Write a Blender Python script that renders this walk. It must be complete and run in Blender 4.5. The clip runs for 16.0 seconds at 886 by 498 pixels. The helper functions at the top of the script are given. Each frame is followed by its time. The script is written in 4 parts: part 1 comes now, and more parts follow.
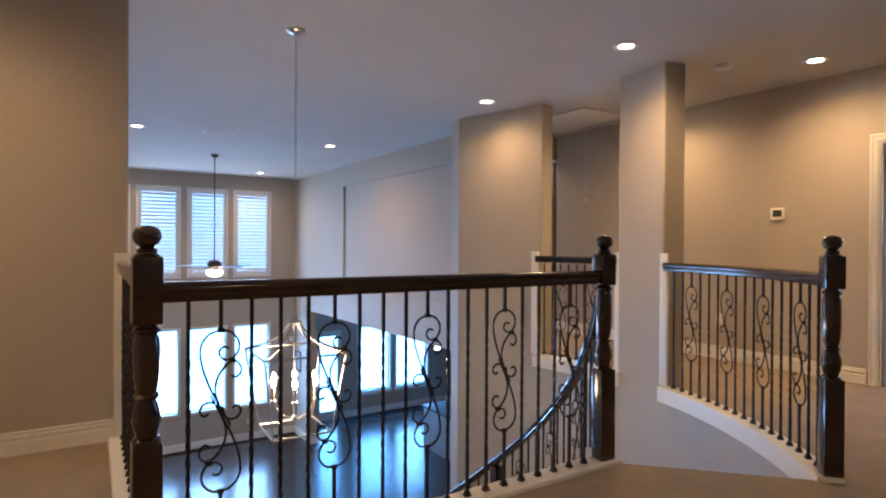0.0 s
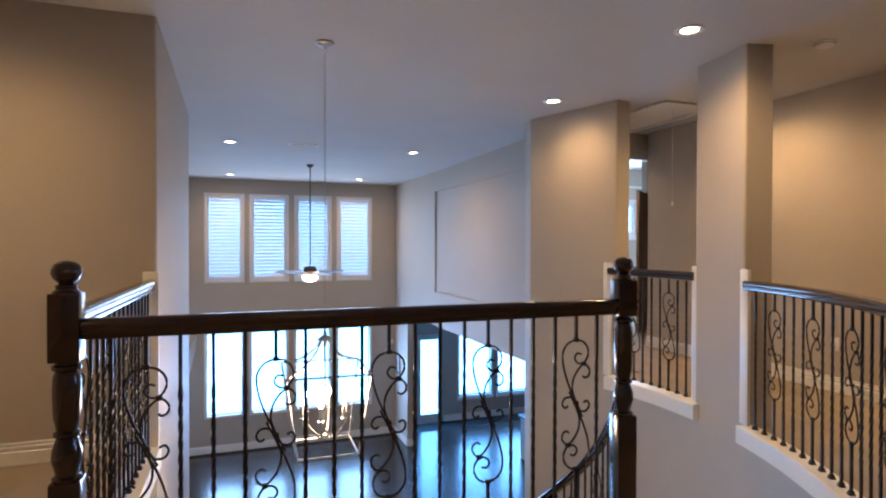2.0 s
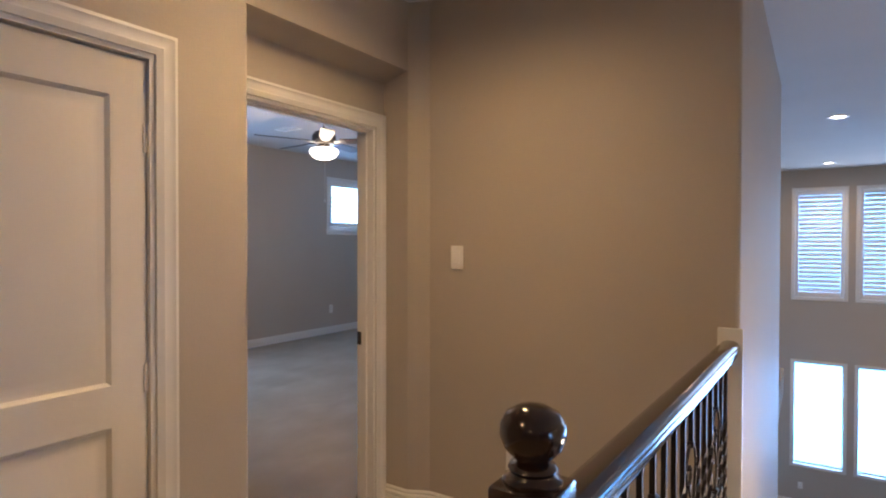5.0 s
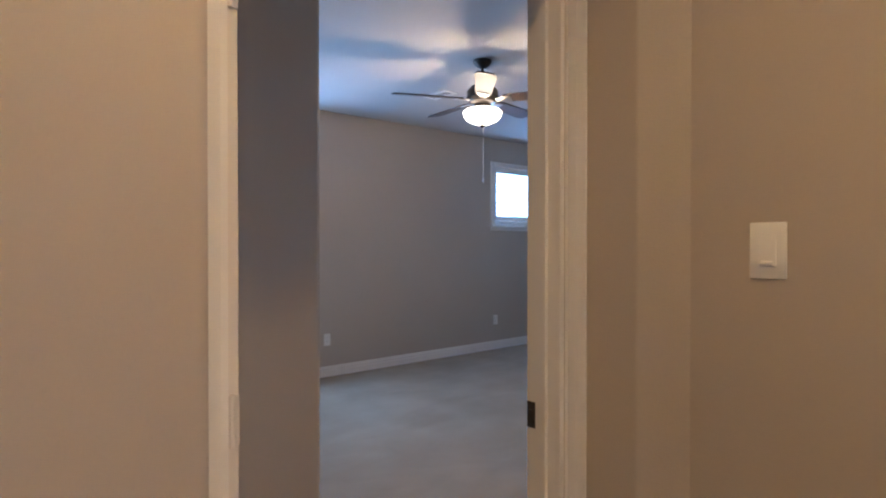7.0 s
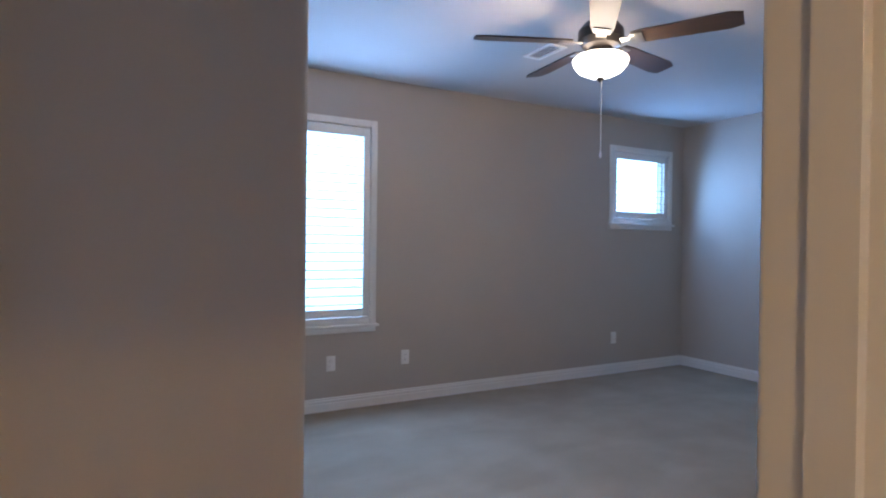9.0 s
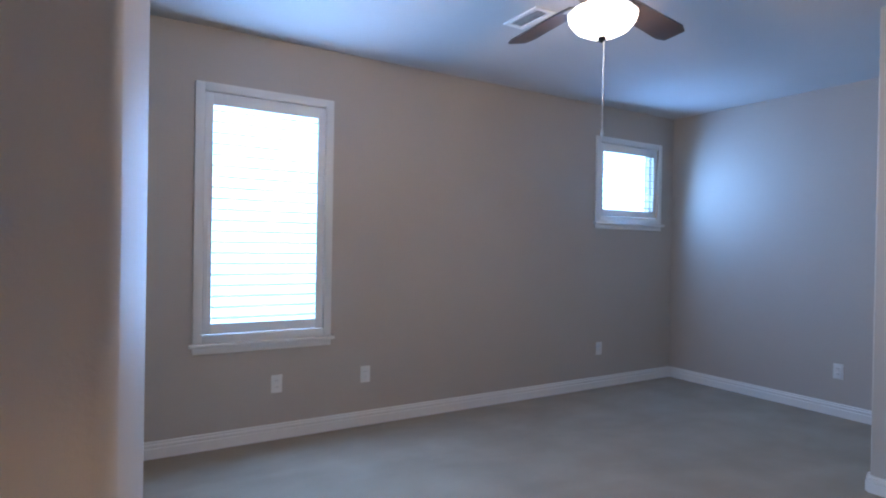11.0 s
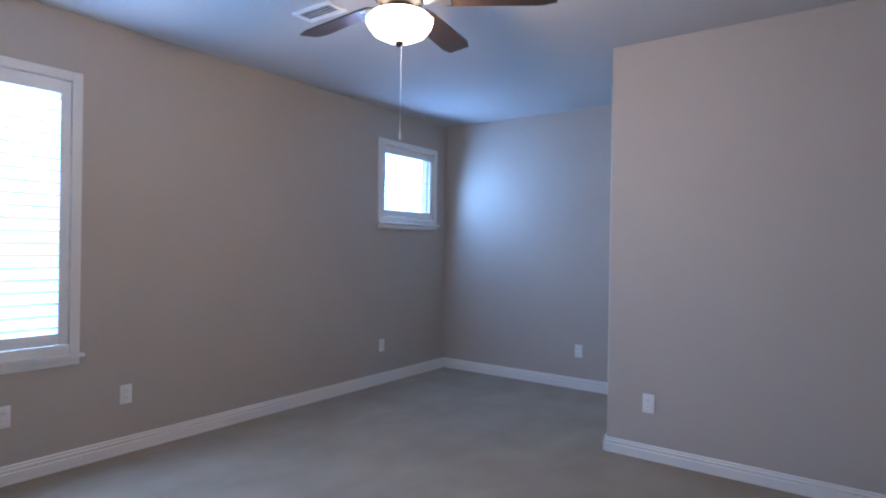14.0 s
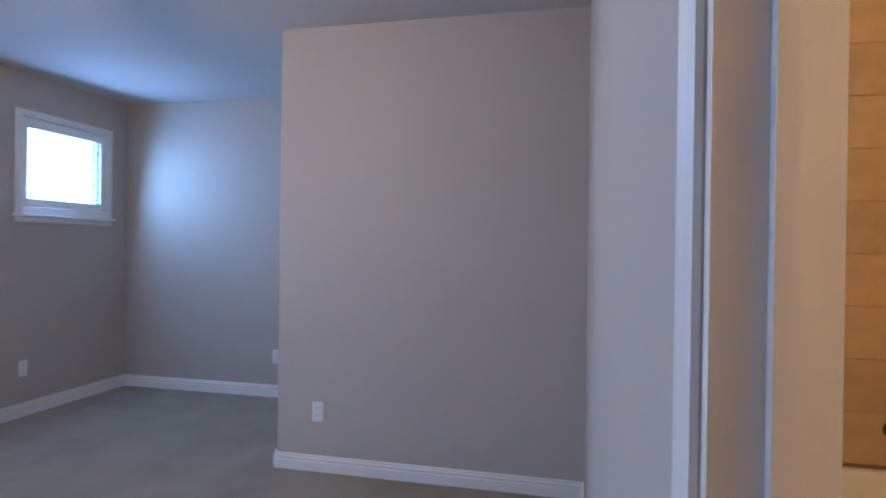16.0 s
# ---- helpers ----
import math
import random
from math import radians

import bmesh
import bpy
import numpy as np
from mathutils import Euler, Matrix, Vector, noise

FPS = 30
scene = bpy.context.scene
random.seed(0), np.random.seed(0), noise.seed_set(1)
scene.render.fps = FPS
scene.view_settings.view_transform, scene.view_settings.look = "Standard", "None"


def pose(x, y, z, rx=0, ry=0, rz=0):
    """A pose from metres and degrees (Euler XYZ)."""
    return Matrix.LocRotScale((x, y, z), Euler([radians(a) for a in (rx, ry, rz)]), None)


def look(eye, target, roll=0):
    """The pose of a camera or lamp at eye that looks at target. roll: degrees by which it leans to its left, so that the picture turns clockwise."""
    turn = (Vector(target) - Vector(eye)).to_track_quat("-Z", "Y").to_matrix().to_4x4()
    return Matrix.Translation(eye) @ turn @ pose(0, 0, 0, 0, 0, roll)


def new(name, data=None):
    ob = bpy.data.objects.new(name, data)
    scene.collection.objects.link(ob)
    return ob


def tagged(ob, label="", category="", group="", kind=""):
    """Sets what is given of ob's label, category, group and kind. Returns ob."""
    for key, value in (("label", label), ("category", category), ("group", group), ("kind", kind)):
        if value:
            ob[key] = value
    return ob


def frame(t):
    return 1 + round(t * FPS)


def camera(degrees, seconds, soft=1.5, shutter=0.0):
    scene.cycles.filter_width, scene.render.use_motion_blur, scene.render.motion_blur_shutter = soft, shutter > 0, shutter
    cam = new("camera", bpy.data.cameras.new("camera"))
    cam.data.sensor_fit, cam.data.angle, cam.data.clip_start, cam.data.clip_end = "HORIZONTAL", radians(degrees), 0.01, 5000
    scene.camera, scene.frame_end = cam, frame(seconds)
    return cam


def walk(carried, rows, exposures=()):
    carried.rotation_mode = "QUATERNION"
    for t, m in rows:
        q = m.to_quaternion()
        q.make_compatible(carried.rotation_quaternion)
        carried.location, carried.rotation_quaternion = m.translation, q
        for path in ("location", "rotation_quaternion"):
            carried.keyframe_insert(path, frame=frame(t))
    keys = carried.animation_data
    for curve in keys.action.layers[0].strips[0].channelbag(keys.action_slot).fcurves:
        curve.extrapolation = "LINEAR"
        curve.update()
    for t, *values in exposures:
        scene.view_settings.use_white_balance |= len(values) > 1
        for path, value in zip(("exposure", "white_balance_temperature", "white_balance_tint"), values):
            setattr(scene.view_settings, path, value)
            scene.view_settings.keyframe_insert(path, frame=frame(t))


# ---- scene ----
cam = camera(75.6, 16.0, soft=2.1)
PATH = [
    (0, (0.226, 0.487, 1.153), (1.314, 2.166, 1.142), 0.3),
    (0.5, (0.424, 0.344, 1.172), (1.495, 2.033, 1.161), 0.2),
    (1, (0.619, 0.269, 1.192), (1.606, 2.008, 1.179), 0.0),
    (1.5, (0.769, 0.281, 1.217), (1.642, 2.081, 1.202), 0.1),
    (2, (0.95, 0.427, 1.274), (1.644, 2.303, 1.258), 0.1),
    (2.5, (1.075, 0.583, 1.309), (1.485, 2.54, 1.293), -0.0),
    (3, (1.189, 0.743, 1.369), (1.163, 2.743, 1.35), -0.0),
    (3.5, (1.181, 0.97, 1.39), (0.804, 2.934, 1.371), -0.0),
    (4, (1.096, 1.243, 1.417), (0.486, 3.147, 1.394), 0.1),
    (4.5, (0.978, 1.601, 1.426), (0.141, 3.417, 1.402), 0.1),
    (5, (0.753, 1.931, 1.436), (-0.341, 3.605, 1.41), 0.1),
    (7.3, (-0.417, 3.243, 1.365), (-2.019, 4.44, 1.348), 0.4),
    (7.5, (-0.489, 3.324, 1.368), (-2.141, 4.451, 1.35), 0.7),
    (8, (-0.715, 3.546, 1.36), (-2.443, 4.553, 1.344), 0.6),
    (8.5, (-0.908, 3.718, 1.358), (-2.663, 4.676, 1.342), 0.7),
    (10.8, (-1.561, 4.198, 1.356), (-3.295, 5.194, 1.338), 0.9),
    (11, (-1.6, 4.205, 1.354), (-3.309, 5.244, 1.342), 1.0),
    (11.5, (-1.684, 4.193, 1.377), (-3.295, 5.378, 1.368), 1.0),
    (12, (-1.719, 4.182, 1.366), (-3.254, 5.464, 1.364), 1.0),
    (12.5, (-1.743, 4.171, 1.364), (-3.214, 5.527, 1.365), 1.0),
    (13, (-1.746, 4.167, 1.357), (-3.146, 5.595, 1.361), 1.0),
    (13.5, (-1.742, 4.154, 1.36), (-3.046, 5.67, 1.359), 1.0),
    (14, (-1.713, 4.154, 1.364), (-2.891, 5.771, 1.359), 0.9),
    (14.5, (-1.638, 4.231, 1.374), (-2.617, 5.975, 1.367), 0.8),
    (15, (-1.52, 4.381, 1.388), (-2.301, 6.223, 1.382), 0.9),
    (15.5, (-1.385, 4.548, 1.406), (-1.996, 6.453, 1.392), 0.7),
    (16, (-1.312, 4.686, 1.392), (-1.751, 6.637, 1.385), 0.8),
]
walk(cam, [(t, look(eye, target, roll)) for t, eye, target, roll in PATH], [(0, -0.05, 6500, 20), (5, -0.10, 6250, 20), (8, -0.21, 6050, 20), (11, 0.0, 5900, 20), (16, 0.05, 6050, 24)])

# ---------------------------------------------------------------- world and exposure
world = bpy.data.worlds.new("sky")
scene.world = world
world.use_nodes = True
wn = world.node_tree.nodes
sky = wn.new("ShaderNodeTexSky")
sky.sky_type = "NISHITA"
sky.sun_disc = False
sky.sun_elevation = radians(48)
sky.sun_rotation = radians(200)
world.node_tree.links.new(sky.outputs[0], wn["Background"].inputs[0])
wn["Background"].inputs[1].default_value = 0.15


def lamp(name, kind, where, power, colour, size=0.1, target=None, size_y=None, cone=None, blend=0.6):
    data = bpy.data.lights.new(name, kind)
    data.energy, data.color = power, colour
    if kind == "AREA":
        data.size = size
        if size_y:
            data.shape, data.size_y = "RECTANGLE", size_y
    elif kind == "SUN":
        data.angle = size
    else:
        data.shadow_soft_size = size
    if kind == "SPOT":
        data.spot_size, data.spot_blend = radians(cone), blend
    ob = new(name, data)
    ob.matrix_world = look(where, target) if target else Matrix.Translation(where)
    return ob


WARM = (1.0, 0.65, 0.28)
DAY = (0.42, 0.68, 1.0)
BLUE = (0.24, 0.52, 1.0)
CAN_POWER = 94
lamp("sun", "SUN", (0, 30, 20), 2.5, (1.0, 0.95, 0.88), radians(0.5), target=(-4.0, 41.0, 0.0))
# daylight entering through the window openings
lamp("daylight_upper", "AREA", (2.24, 13.70, 1.40), 66, (0.50, 0.72, 1.0), 3.7, target=(2.24, 5.0, 0.9), size_y=1.9)
for lx in (0.80, 1.74, 2.71, 3.668):
    lamp("daylight_lower", "AREA", (lx, 13.85, -1.59), 44, (0.34, 0.60, 1.0), 0.70, target=(lx, 5.0, -2.0), size_y=1.70)
for lx, lz, lw, lh, power in ((5.69, -2.10, 0.44, 1.85, 24), (6.96, -1.84, 0.80, 1.50, 36), (8.11, -1.84, 0.86, 1.50, 38)):
    lamp("daylight_nook", "AREA", (lx, 14.19, lz), power, (0.09, 0.39, 1.0), lw, target=(lx, 8.0, -2.4), size_y=lh)
lamp("daylight_bedroom_tall", "AREA", (-5.33, 5.16, 1.52), 53, (0.30, 0.58, 1.0), 0.62, target=(-2.0, 5.5, 1.7), size_y=1.35)
lamp("daylight_bedroom_small", "AREA", (-5.36, 8.65, 2.0), 22, BLUE, 0.68, target=(-3.2, 8.35, 1.65), size_y=0.6)
lamp("daylight_far_room", "AREA", (7.78, 9.30, 1.75), 130, DAY, 0.8, target=(6.9, 6.0, 1.6), size_y=0.6)
# added for the bluish light in this room; its window is never in view
lamp("daylight_east_room", "AREA", (8.8, 2.0, 1.55), 50, BLUE, 1.1, target=(6.0, 2.0, 1.2), size_y=1.2)


# ---------------------------------------------------------------- materials
def material(name, colour, rough=0.6, metal=0.0, second=None, scale=6.0, bump=0.0, bump_scale=200.0, spread=0.5, coat=0.0,
             rough_var=0.0, stretch=None, spec=0.5, vary=0.0):
    m = bpy.data.materials.new(name)
    m.use_nodes = True
    nodes, links = m.node_tree.nodes, m.node_tree.links
    p = nodes["Principled BSDF"]
    p.inputs["Roughness"].default_value, p.inputs["Metallic"].default_value = rough, metal
    p.inputs["Coat Weight"].default_value = coat
    p.inputs["Coat Roughness"].default_value = 0.08
    p.inputs["Specular IOR Level"].default_value = spec
    tc = nodes.new("ShaderNodeTexCoord")
    mp = nodes.new("ShaderNodeMapping")
    links.new(tc.outputs["Object"], mp.inputs[0])
    if stretch:
        mp.inputs["Scale"].default_value = stretch
    n1 = nodes.new("ShaderNodeTexNoise")
    n1.inputs["Scale"].default_value, n1.inputs["Detail"].default_value = scale, 5
    links.new(mp.outputs[0], n1.inputs[0])
    ramp = nodes.new("ShaderNodeValToRGB")
    ramp.color_ramp.elements[0].position, ramp.color_ramp.elements[1].position = 0.5 - spread / 2, 0.5 + spread / 2
    ramp.color_ramp.elements[0].color = (*colour, 1)
    ramp.color_ramp.elements[1].color = (*(second or [c * 1.06 for c in colour]), 1)
    links.new(n1.outputs[0], ramp.inputs[0])
    out = ramp.outputs[0]
    if vary:
        info = nodes.new("ShaderNodeObjectInfo")
        hsv = nodes.new("ShaderNodeHueSaturation")
        mr = nodes.new("ShaderNodeMapRange")
        mr.inputs[3].default_value, mr.inputs[4].default_value = 1 - vary, 1 + vary
        links.new(info.outputs["Random"], mr.inputs[0])
        links.new(mr.outputs[0], hsv.inputs["Value"])
        links.new(out, hsv.inputs["Color"])
        out = hsv.outputs[0]
    links.new(out, p.inputs["Base Color"])
    if rough_var:
        mr = nodes.new("ShaderNodeMapRange")
        mr.inputs[3].default_value, mr.inputs[4].default_value = rough - rough_var, rough + rough_var
        links.new(n1.outputs[0], mr.inputs[0])
        links.new(mr.outputs[0], p.inputs["Roughness"])
    if bump:
        n2 = nodes.new("ShaderNodeTexNoise")
        n2.inputs["Scale"].default_value, n2.inputs["Detail"].default_value = bump_scale, 3
        links.new(mp.outputs[0], n2.inputs[0])
        b = nodes.new("ShaderNodeBump")
        b.inputs["Strength"].default_value, b.inputs["Distance"].default_value = bump, 0.004
        links.new(n2.outputs[0], b.inputs["Height"])
        links.new(b.outputs[0], p.inputs["Normal"])
    return m


def glow(name, colour, strength):
    m = bpy.data.materials.new(name)
    m.use_nodes = True
    p = m.node_tree.nodes["Principled BSDF"]
    p.inputs["Base Color"].default_value = (0.9, 0.9, 0.9, 1)
    p.inputs["Emission Color"].default_value = (*colour, 1)
    p.inputs["Emission Strength"].default_value = strength
    return m


PAINT = material("greige_paint", (0.460, 0.408, 0.348), 0.62, second=(0.490, 0.438, 0.378), scale=1.6, bump=0.13, bump_scale=130, rough_var=0.06)
CEIL = material("ceiling_paint", (0.53, 0.51, 0.49), 0.85, second=(0.57, 0.55, 0.53), scale=1.2, bump=0.45, bump_scale=90)
TRIM = material("white_trim_paint", (0.76, 0.74, 0.70), 0.35, second=(0.80, 0.785, 0.75), scale=3.0, bump=0.06, bump_scale=60, rough_var=0.08)
CARPET = material("beige_carpet", (0.300, 0.246, 0.184), 0.95, second=(0.365, 0.301, 0.229), scale=2.6, bump=1.0, bump_scale=170, spec=0.15)


def tread_marks(m, scale, low, high):
    """Soft brushed patches, as feet and a vacuum leave them in pile."""
    nodes, links = m.node_tree.nodes, m.node_tree.links
    p = nodes["Principled BSDF"]
    tc, mp, n = nodes.new("ShaderNodeTexCoord"), nodes.new("ShaderNodeMapping"), nodes.new("ShaderNodeTexNoise")
    mp.inputs["Scale"].default_value = (1.0, 0.45, 1.0)
    mp.inputs["Rotation"].default_value = (0, 0, 0.6)
    n.inputs["Scale"].default_value, n.inputs["Detail"].default_value, n.inputs["Distortion"].default_value = scale, 3.0, 1.2
    links.new(tc.outputs["Object"], mp.inputs[0])
    links.new(mp.outputs[0], n.inputs[0])
    mr, hsv = nodes.new("ShaderNodeMapRange"), nodes.new("ShaderNodeHueSaturation")
    mr.inputs[1].default_value, mr.inputs[2].default_value = 0.35, 0.65
    mr.inputs[3].default_value, mr.inputs[4].default_value = low, high
    links.new(n.outputs[0], mr.inputs[0])
    links.new(mr.outputs[0], hsv.inputs["Value"])
    links.new(p.inputs["Base Color"].links[0].from_socket, hsv.inputs["Color"])
    links.new(hsv.outputs[0], p.inputs["Base Color"])


tread_marks(CARPET, 2.6, 0.94, 1.05)
DARKWOOD = material("espresso_wood", (0.013, 0.006, 0.004), 0.18, second=(0.032, 0.014, 0.008), scale=14, coat=0.5, stretch=(1, 1, 0.15), rough_var=0.06, bump=0.05, bump_scale=50)
IRON = material("dark_wrought_iron", (0.014, 0.010, 0.008), 0.46, 0.4, second=(0.028, 0.019, 0.014), scale=30, bump=0.2, bump_scale=120)
PLANK = material("dark_floor_plank", (0.018, 0.013, 0.011), 0.24, second=(0.045, 0.032, 0.026), scale=7, stretch=(0.12, 1.6, 1), coat=0.12, rough_var=0.07, bump=0.15, bump_scale=40, vary=0.4)
GROUT = material("tan_grout", (0.24, 0.16, 0.09), 0.9, scale=30)
GAP = material("floor_joint", (0.008, 0.006, 0.005), 0.8)
STEEL = material("brushed_nickel", (0.55, 0.53, 0.50), 0.3, 1.0, scale=40, rough_var=0.08)
BRONZE = material("dark_bronze", (0.075, 0.062, 0.053), 0.36, 0.85, scale=30, rough_var=0.08)
SILVER = material("aged_silver_metal", (0.42, 0.40, 0.37), 0.35, 1.0, second=(0.55, 0.53, 0.5), scale=25, rough_var=0.1)
PLASTIC = material("white_plastic", (0.78, 0.77, 0.74), 0.4, scale=5)
DARKPLASTIC = material("dark_plastic", (0.03, 0.03, 0.032), 0.3, scale=5)
SLAT = material("shutter_paint", (0.80, 0.79, 0.77), 0.4, second=(0.84, 0.83, 0.81), scale=4)
BLADE = material("fan_blade_wood", (0.030, 0.020, 0.016), 0.35, second=(0.055, 0.037, 0.029), scale=9, stretch=(0.3, 2, 1), rough_var=0.08)
CORD = material("white_cord", (0.75, 0.74, 0.72), 0.6, scale=20)
TILE = material("tan_wall_tile", (0.52, 0.36, 0.19), 0.35, second=(0.62, 0.45, 0.26), scale=9, rough_var=0.1, vary=0.08)
PORCELAIN = material("white_porcelain", (0.80, 0.79, 0.76), 0.15, scale=3, coat=0.5)
CABINET = material("grey_cabinet_paint", (0.22, 0.22, 0.22), 0.4, scale=4)
DOORPAINT = material("door_paint", (0.70, 0.66, 0.61), 0.38, second=(0.735, 0.695, 0.645), scale=2.5, bump=0.08, bump_scale=45, rough_var=0.07)
BULB = glow("lit_bulb", (1.0, 0.84, 0.60), 160)
CANGLOW = glow("lit_downlight", (1.0, 0.86, 0.66), 22)
BOWL = glow("lit_frosted_glass", (1.0, 0.88, 0.66), 9)
OUTSIDE = glow("glowing_daylight_board", (0.12, 0.45, 1.0), 9.5)
OUTSIDE_WEST = glow("pale_daylight_board", (0.32, 0.64, 1.0), 6.0)
GLASS = bpy.data.materials.new("window_glass")
GLASS.use_nodes = True
gn, gl = GLASS.node_tree.nodes, GLASS.node_tree.links
clear, gloss, blend = gn.new("ShaderNodeBsdfTransparent"), gn.new("ShaderNodeBsdfGlossy"), gn.new("ShaderNodeMixShader")
clear.inputs[0].default_value = (0.95, 0.97, 0.97, 1)
gloss.inputs["Roughness"].default_value = 0.02
blend.inputs[0].default_value = 0.06
gl.new(clear.outputs[0], blend.inputs[1])
gl.new(gloss.outputs[0], blend.inputs[2])
gl.new(blend.outputs[0], gn["Material Output"].inputs[0])


# ---------------------------------------------------------------- mesh helpers
def box(bm, x0, x1, y0, y1, z0, z1, bevel=0.0):
    made = bmesh.ops.create_cube(bm, size=1.0, matrix=Matrix.LocRotScale(((x0 + x1) / 2, (y0 + y1) / 2, (z0 + z1) / 2), None,
                                                                        (abs(x1 - x0), abs(y1 - y0), abs(z1 - z0))))
    if bevel:
        edges = {e for v in made["verts"] for e in v.link_edges}
        bmesh.ops.bevel(bm, geom=list(edges), offset=bevel, segments=2, affect="EDGES", profile=0.5)
    return bm


def rounded(points, radii, steps=6):
    """The outline with the corners given in radii (index: radius) rounded."""
    out, n = [], len(points)
    for i, p in enumerate(points):
        if i not in radii:
            out.append(p)
            continue
        a, b, c = Vector(points[i - 1]), Vector(p), Vector(points[(i + 1) % n])
        u, w = (a - b).normalized(), (c - b).normalized()
        half = u.angle(w) / 2
        d = radii[i] / math.tan(half)
        centre = b + (u + w).normalized() * (radii[i] / math.sin(half))
        s, e = b + u * d - centre, b + w * d - centre
        turn = s.angle_signed(e)
        for k in range(steps + 1):
            ang = -turn * k / steps
            out.append((centre.x + s.x * math.cos(ang) - s.y * math.sin(ang), centre.y + s.x * math.sin(ang) + s.y * math.cos(ang)))
    return out


def prism(bm, outline, z0, z1):
    """A solid with the outline (x, y), from z0 to z1."""
    low = [bm.verts.new((x, y, z0)) for x, y in outline]
    top = [bm.verts.new((x, y, z1)) for x, y in outline]
    caps = [bm.faces.new(low[::-1]), bm.faces.new(top)]
    for i in range(len(outline)):
        j = (i + 1) % len(outline)
        bm.faces.new((low[i], low[j], top[j], top[i]))
    for f in caps:
        f.normal_update()
    bmesh.ops.triangulate(bm, faces=[f for f in caps if len(f.verts) > 4])
    bmesh.ops.recalc_face_normals(bm, faces=bm.faces)
    return bm


def lathe(bm, profile, where=(0, 0, 0), segments=20):
    """A turned solid from (radius, height) pairs."""
    rings = []
    for r, z in profile:
        rings.append([bm.verts.new((where[0] + r * math.cos(2 * math.pi * k / segments), where[1] + r * math.sin(2 * math.pi * k / segments), where[2] + z))
                      for k in range(segments)])
    for a, b in zip(rings, rings[1:]):
        for k in range(segments):
            bm.faces.new((a[k], a[(k + 1) % segments], b[(k + 1) % segments], b[k]))
    bm.faces.new(rings[0][::-1])
    bm.faces.new(rings[-1])
    bmesh.ops.recalc_face_normals(bm, faces=bm.faces)
    return bm


def tube(bm, points, radius, sides=6, closed=False):
    """A bar of the given radius along the points."""
    pts = [Vector(p) for p in points]
    rings = []
    n = len(pts)
    for i, p in enumerate(pts):
        a = pts[i - 1] if (i or closed) else p
        b = pts[(i + 1) % n] if (i < n - 1 or closed) else p
        d = (b - a).normalized()
        side = d.cross(Vector((0, 0, 1)))
        if side.length < 0.05:
            side = d.cross(Vector((0, 1, 0)))
        side.normalize()
        up = side.cross(d)
        rings.append([bm.verts.new(p + side * radius * math.cos(2 * math.pi * k / sides) + up * radius * math.sin(2 * math.pi * k / sides)) for k in range(sides)])
    pairs = list(zip(rings, rings[1:])) + ([(rings[-1], rings[0])] if closed else [])
    for a, b in pairs:
        for k in range(sides):
            bm.faces.new((a[k], a[(k + 1) % sides], b[(k + 1) % sides], b[k]))
    if not closed:
        bm.faces.new(rings[0][::-1])
        bm.faces.new(rings[-1])
    bmesh.ops.recalc_face_normals(bm, faces=bm.faces)
    return bm


def sweep(bm, path, profile, closed=False):
    """A moulding: the profile (across, up) carried along a path of (x, y, z) whose left side is 'across'."""
    pts = [Vector(p) for p in path]
    n = len(pts)
    rings = []
    for i, p in enumerate(pts):
        dirs = []
        if i or closed:
            dirs.append((p - pts[i - 1]).normalized())
        if i < n - 1 or closed:
            dirs.append((pts[(i + 1) % n] - p).normalized())
        lefts = [Vector((-d.y, d.x, 0)).normalized() for d in dirs]
        left = lefts[0] if len(lefts) == 1 else (lefts[0] + lefts[1]) / (1 + lefts[0].dot(lefts[1]))
        rings.append([bm.verts.new(p + left * a + Vector((0, 0, u))) for a, u in profile])
    m = len(profile)
    for a, b in list(zip(rings, rings[1:])) + ([(rings[-1], rings[0])] if closed else []):
        for k in range(m):
            bm.faces.new((a[k], a[(k + 1) % m], b[(k + 1) % m], b[k]))
    if not closed:
        bm.faces.new(rings[0][::-1])
        bm.faces.new(rings[-1])
    bmesh.ops.recalc_face_normals(bm, faces=bm.faces)
    return bm


def mesh_of(name, bm, mat, smooth=True):
    me = bpy.data.meshes.new(name)
    bm.to_mesh(me)
    bm.free()
    me.materials.append(mat)
    if smooth:
        me.polygons.foreach_set("use_smooth", [True] * len(me.polygons))
        me.set_sharp_from_angle(angle=radians(35))
    return me


def part(name, bm, mat, parent, label="", at=None):
    ob = new(name, mesh_of(name, bm, mat))
    ob.parent = parent
    if at is not None:
        ob.matrix_basis = at
    if label:
        tagged(ob, label)
    return ob


def piece(name, me, parent, m):
    ob = new(name, me)
    ob.parent = parent
    ob.matrix_basis = m
    return ob


def thing(name, m, label, category, group=""):
    ob = new(name)
    ob.empty_display_size = 0.1
    ob.matrix_basis = m
    return tagged(ob, label, category, group)


def structure(name, bm, mat, label):
    return tagged(new(name, mesh_of(name, bm, mat)), label, name.rstrip("_0123456789").split("_")[0], "", "structure")


def setting(name, m, label, category):
    ob = new(name)
    ob.matrix_basis = m
    return tagged(ob, label, category, "", "structure")


def nb():
    return bmesh.new()


# ---------------------------------------------------------------- plan
HC = 2.70            # upper ceiling
LOW = -3.29          # lower floor
CX, CY, RO, RI = 0.97, 4.31, 3.49, 2.37   # curved stair: centre, outer and inner radius


def arc(r, a0, a1, steps=24, cx=CX, cy=CY):
    return [(cx + r * math.cos(radians(a0 + (a1 - a0) * k / steps)), cy + r * math.sin(radians(a0 + (a1 - a0) * k / steps))) for k in range(steps + 1)]


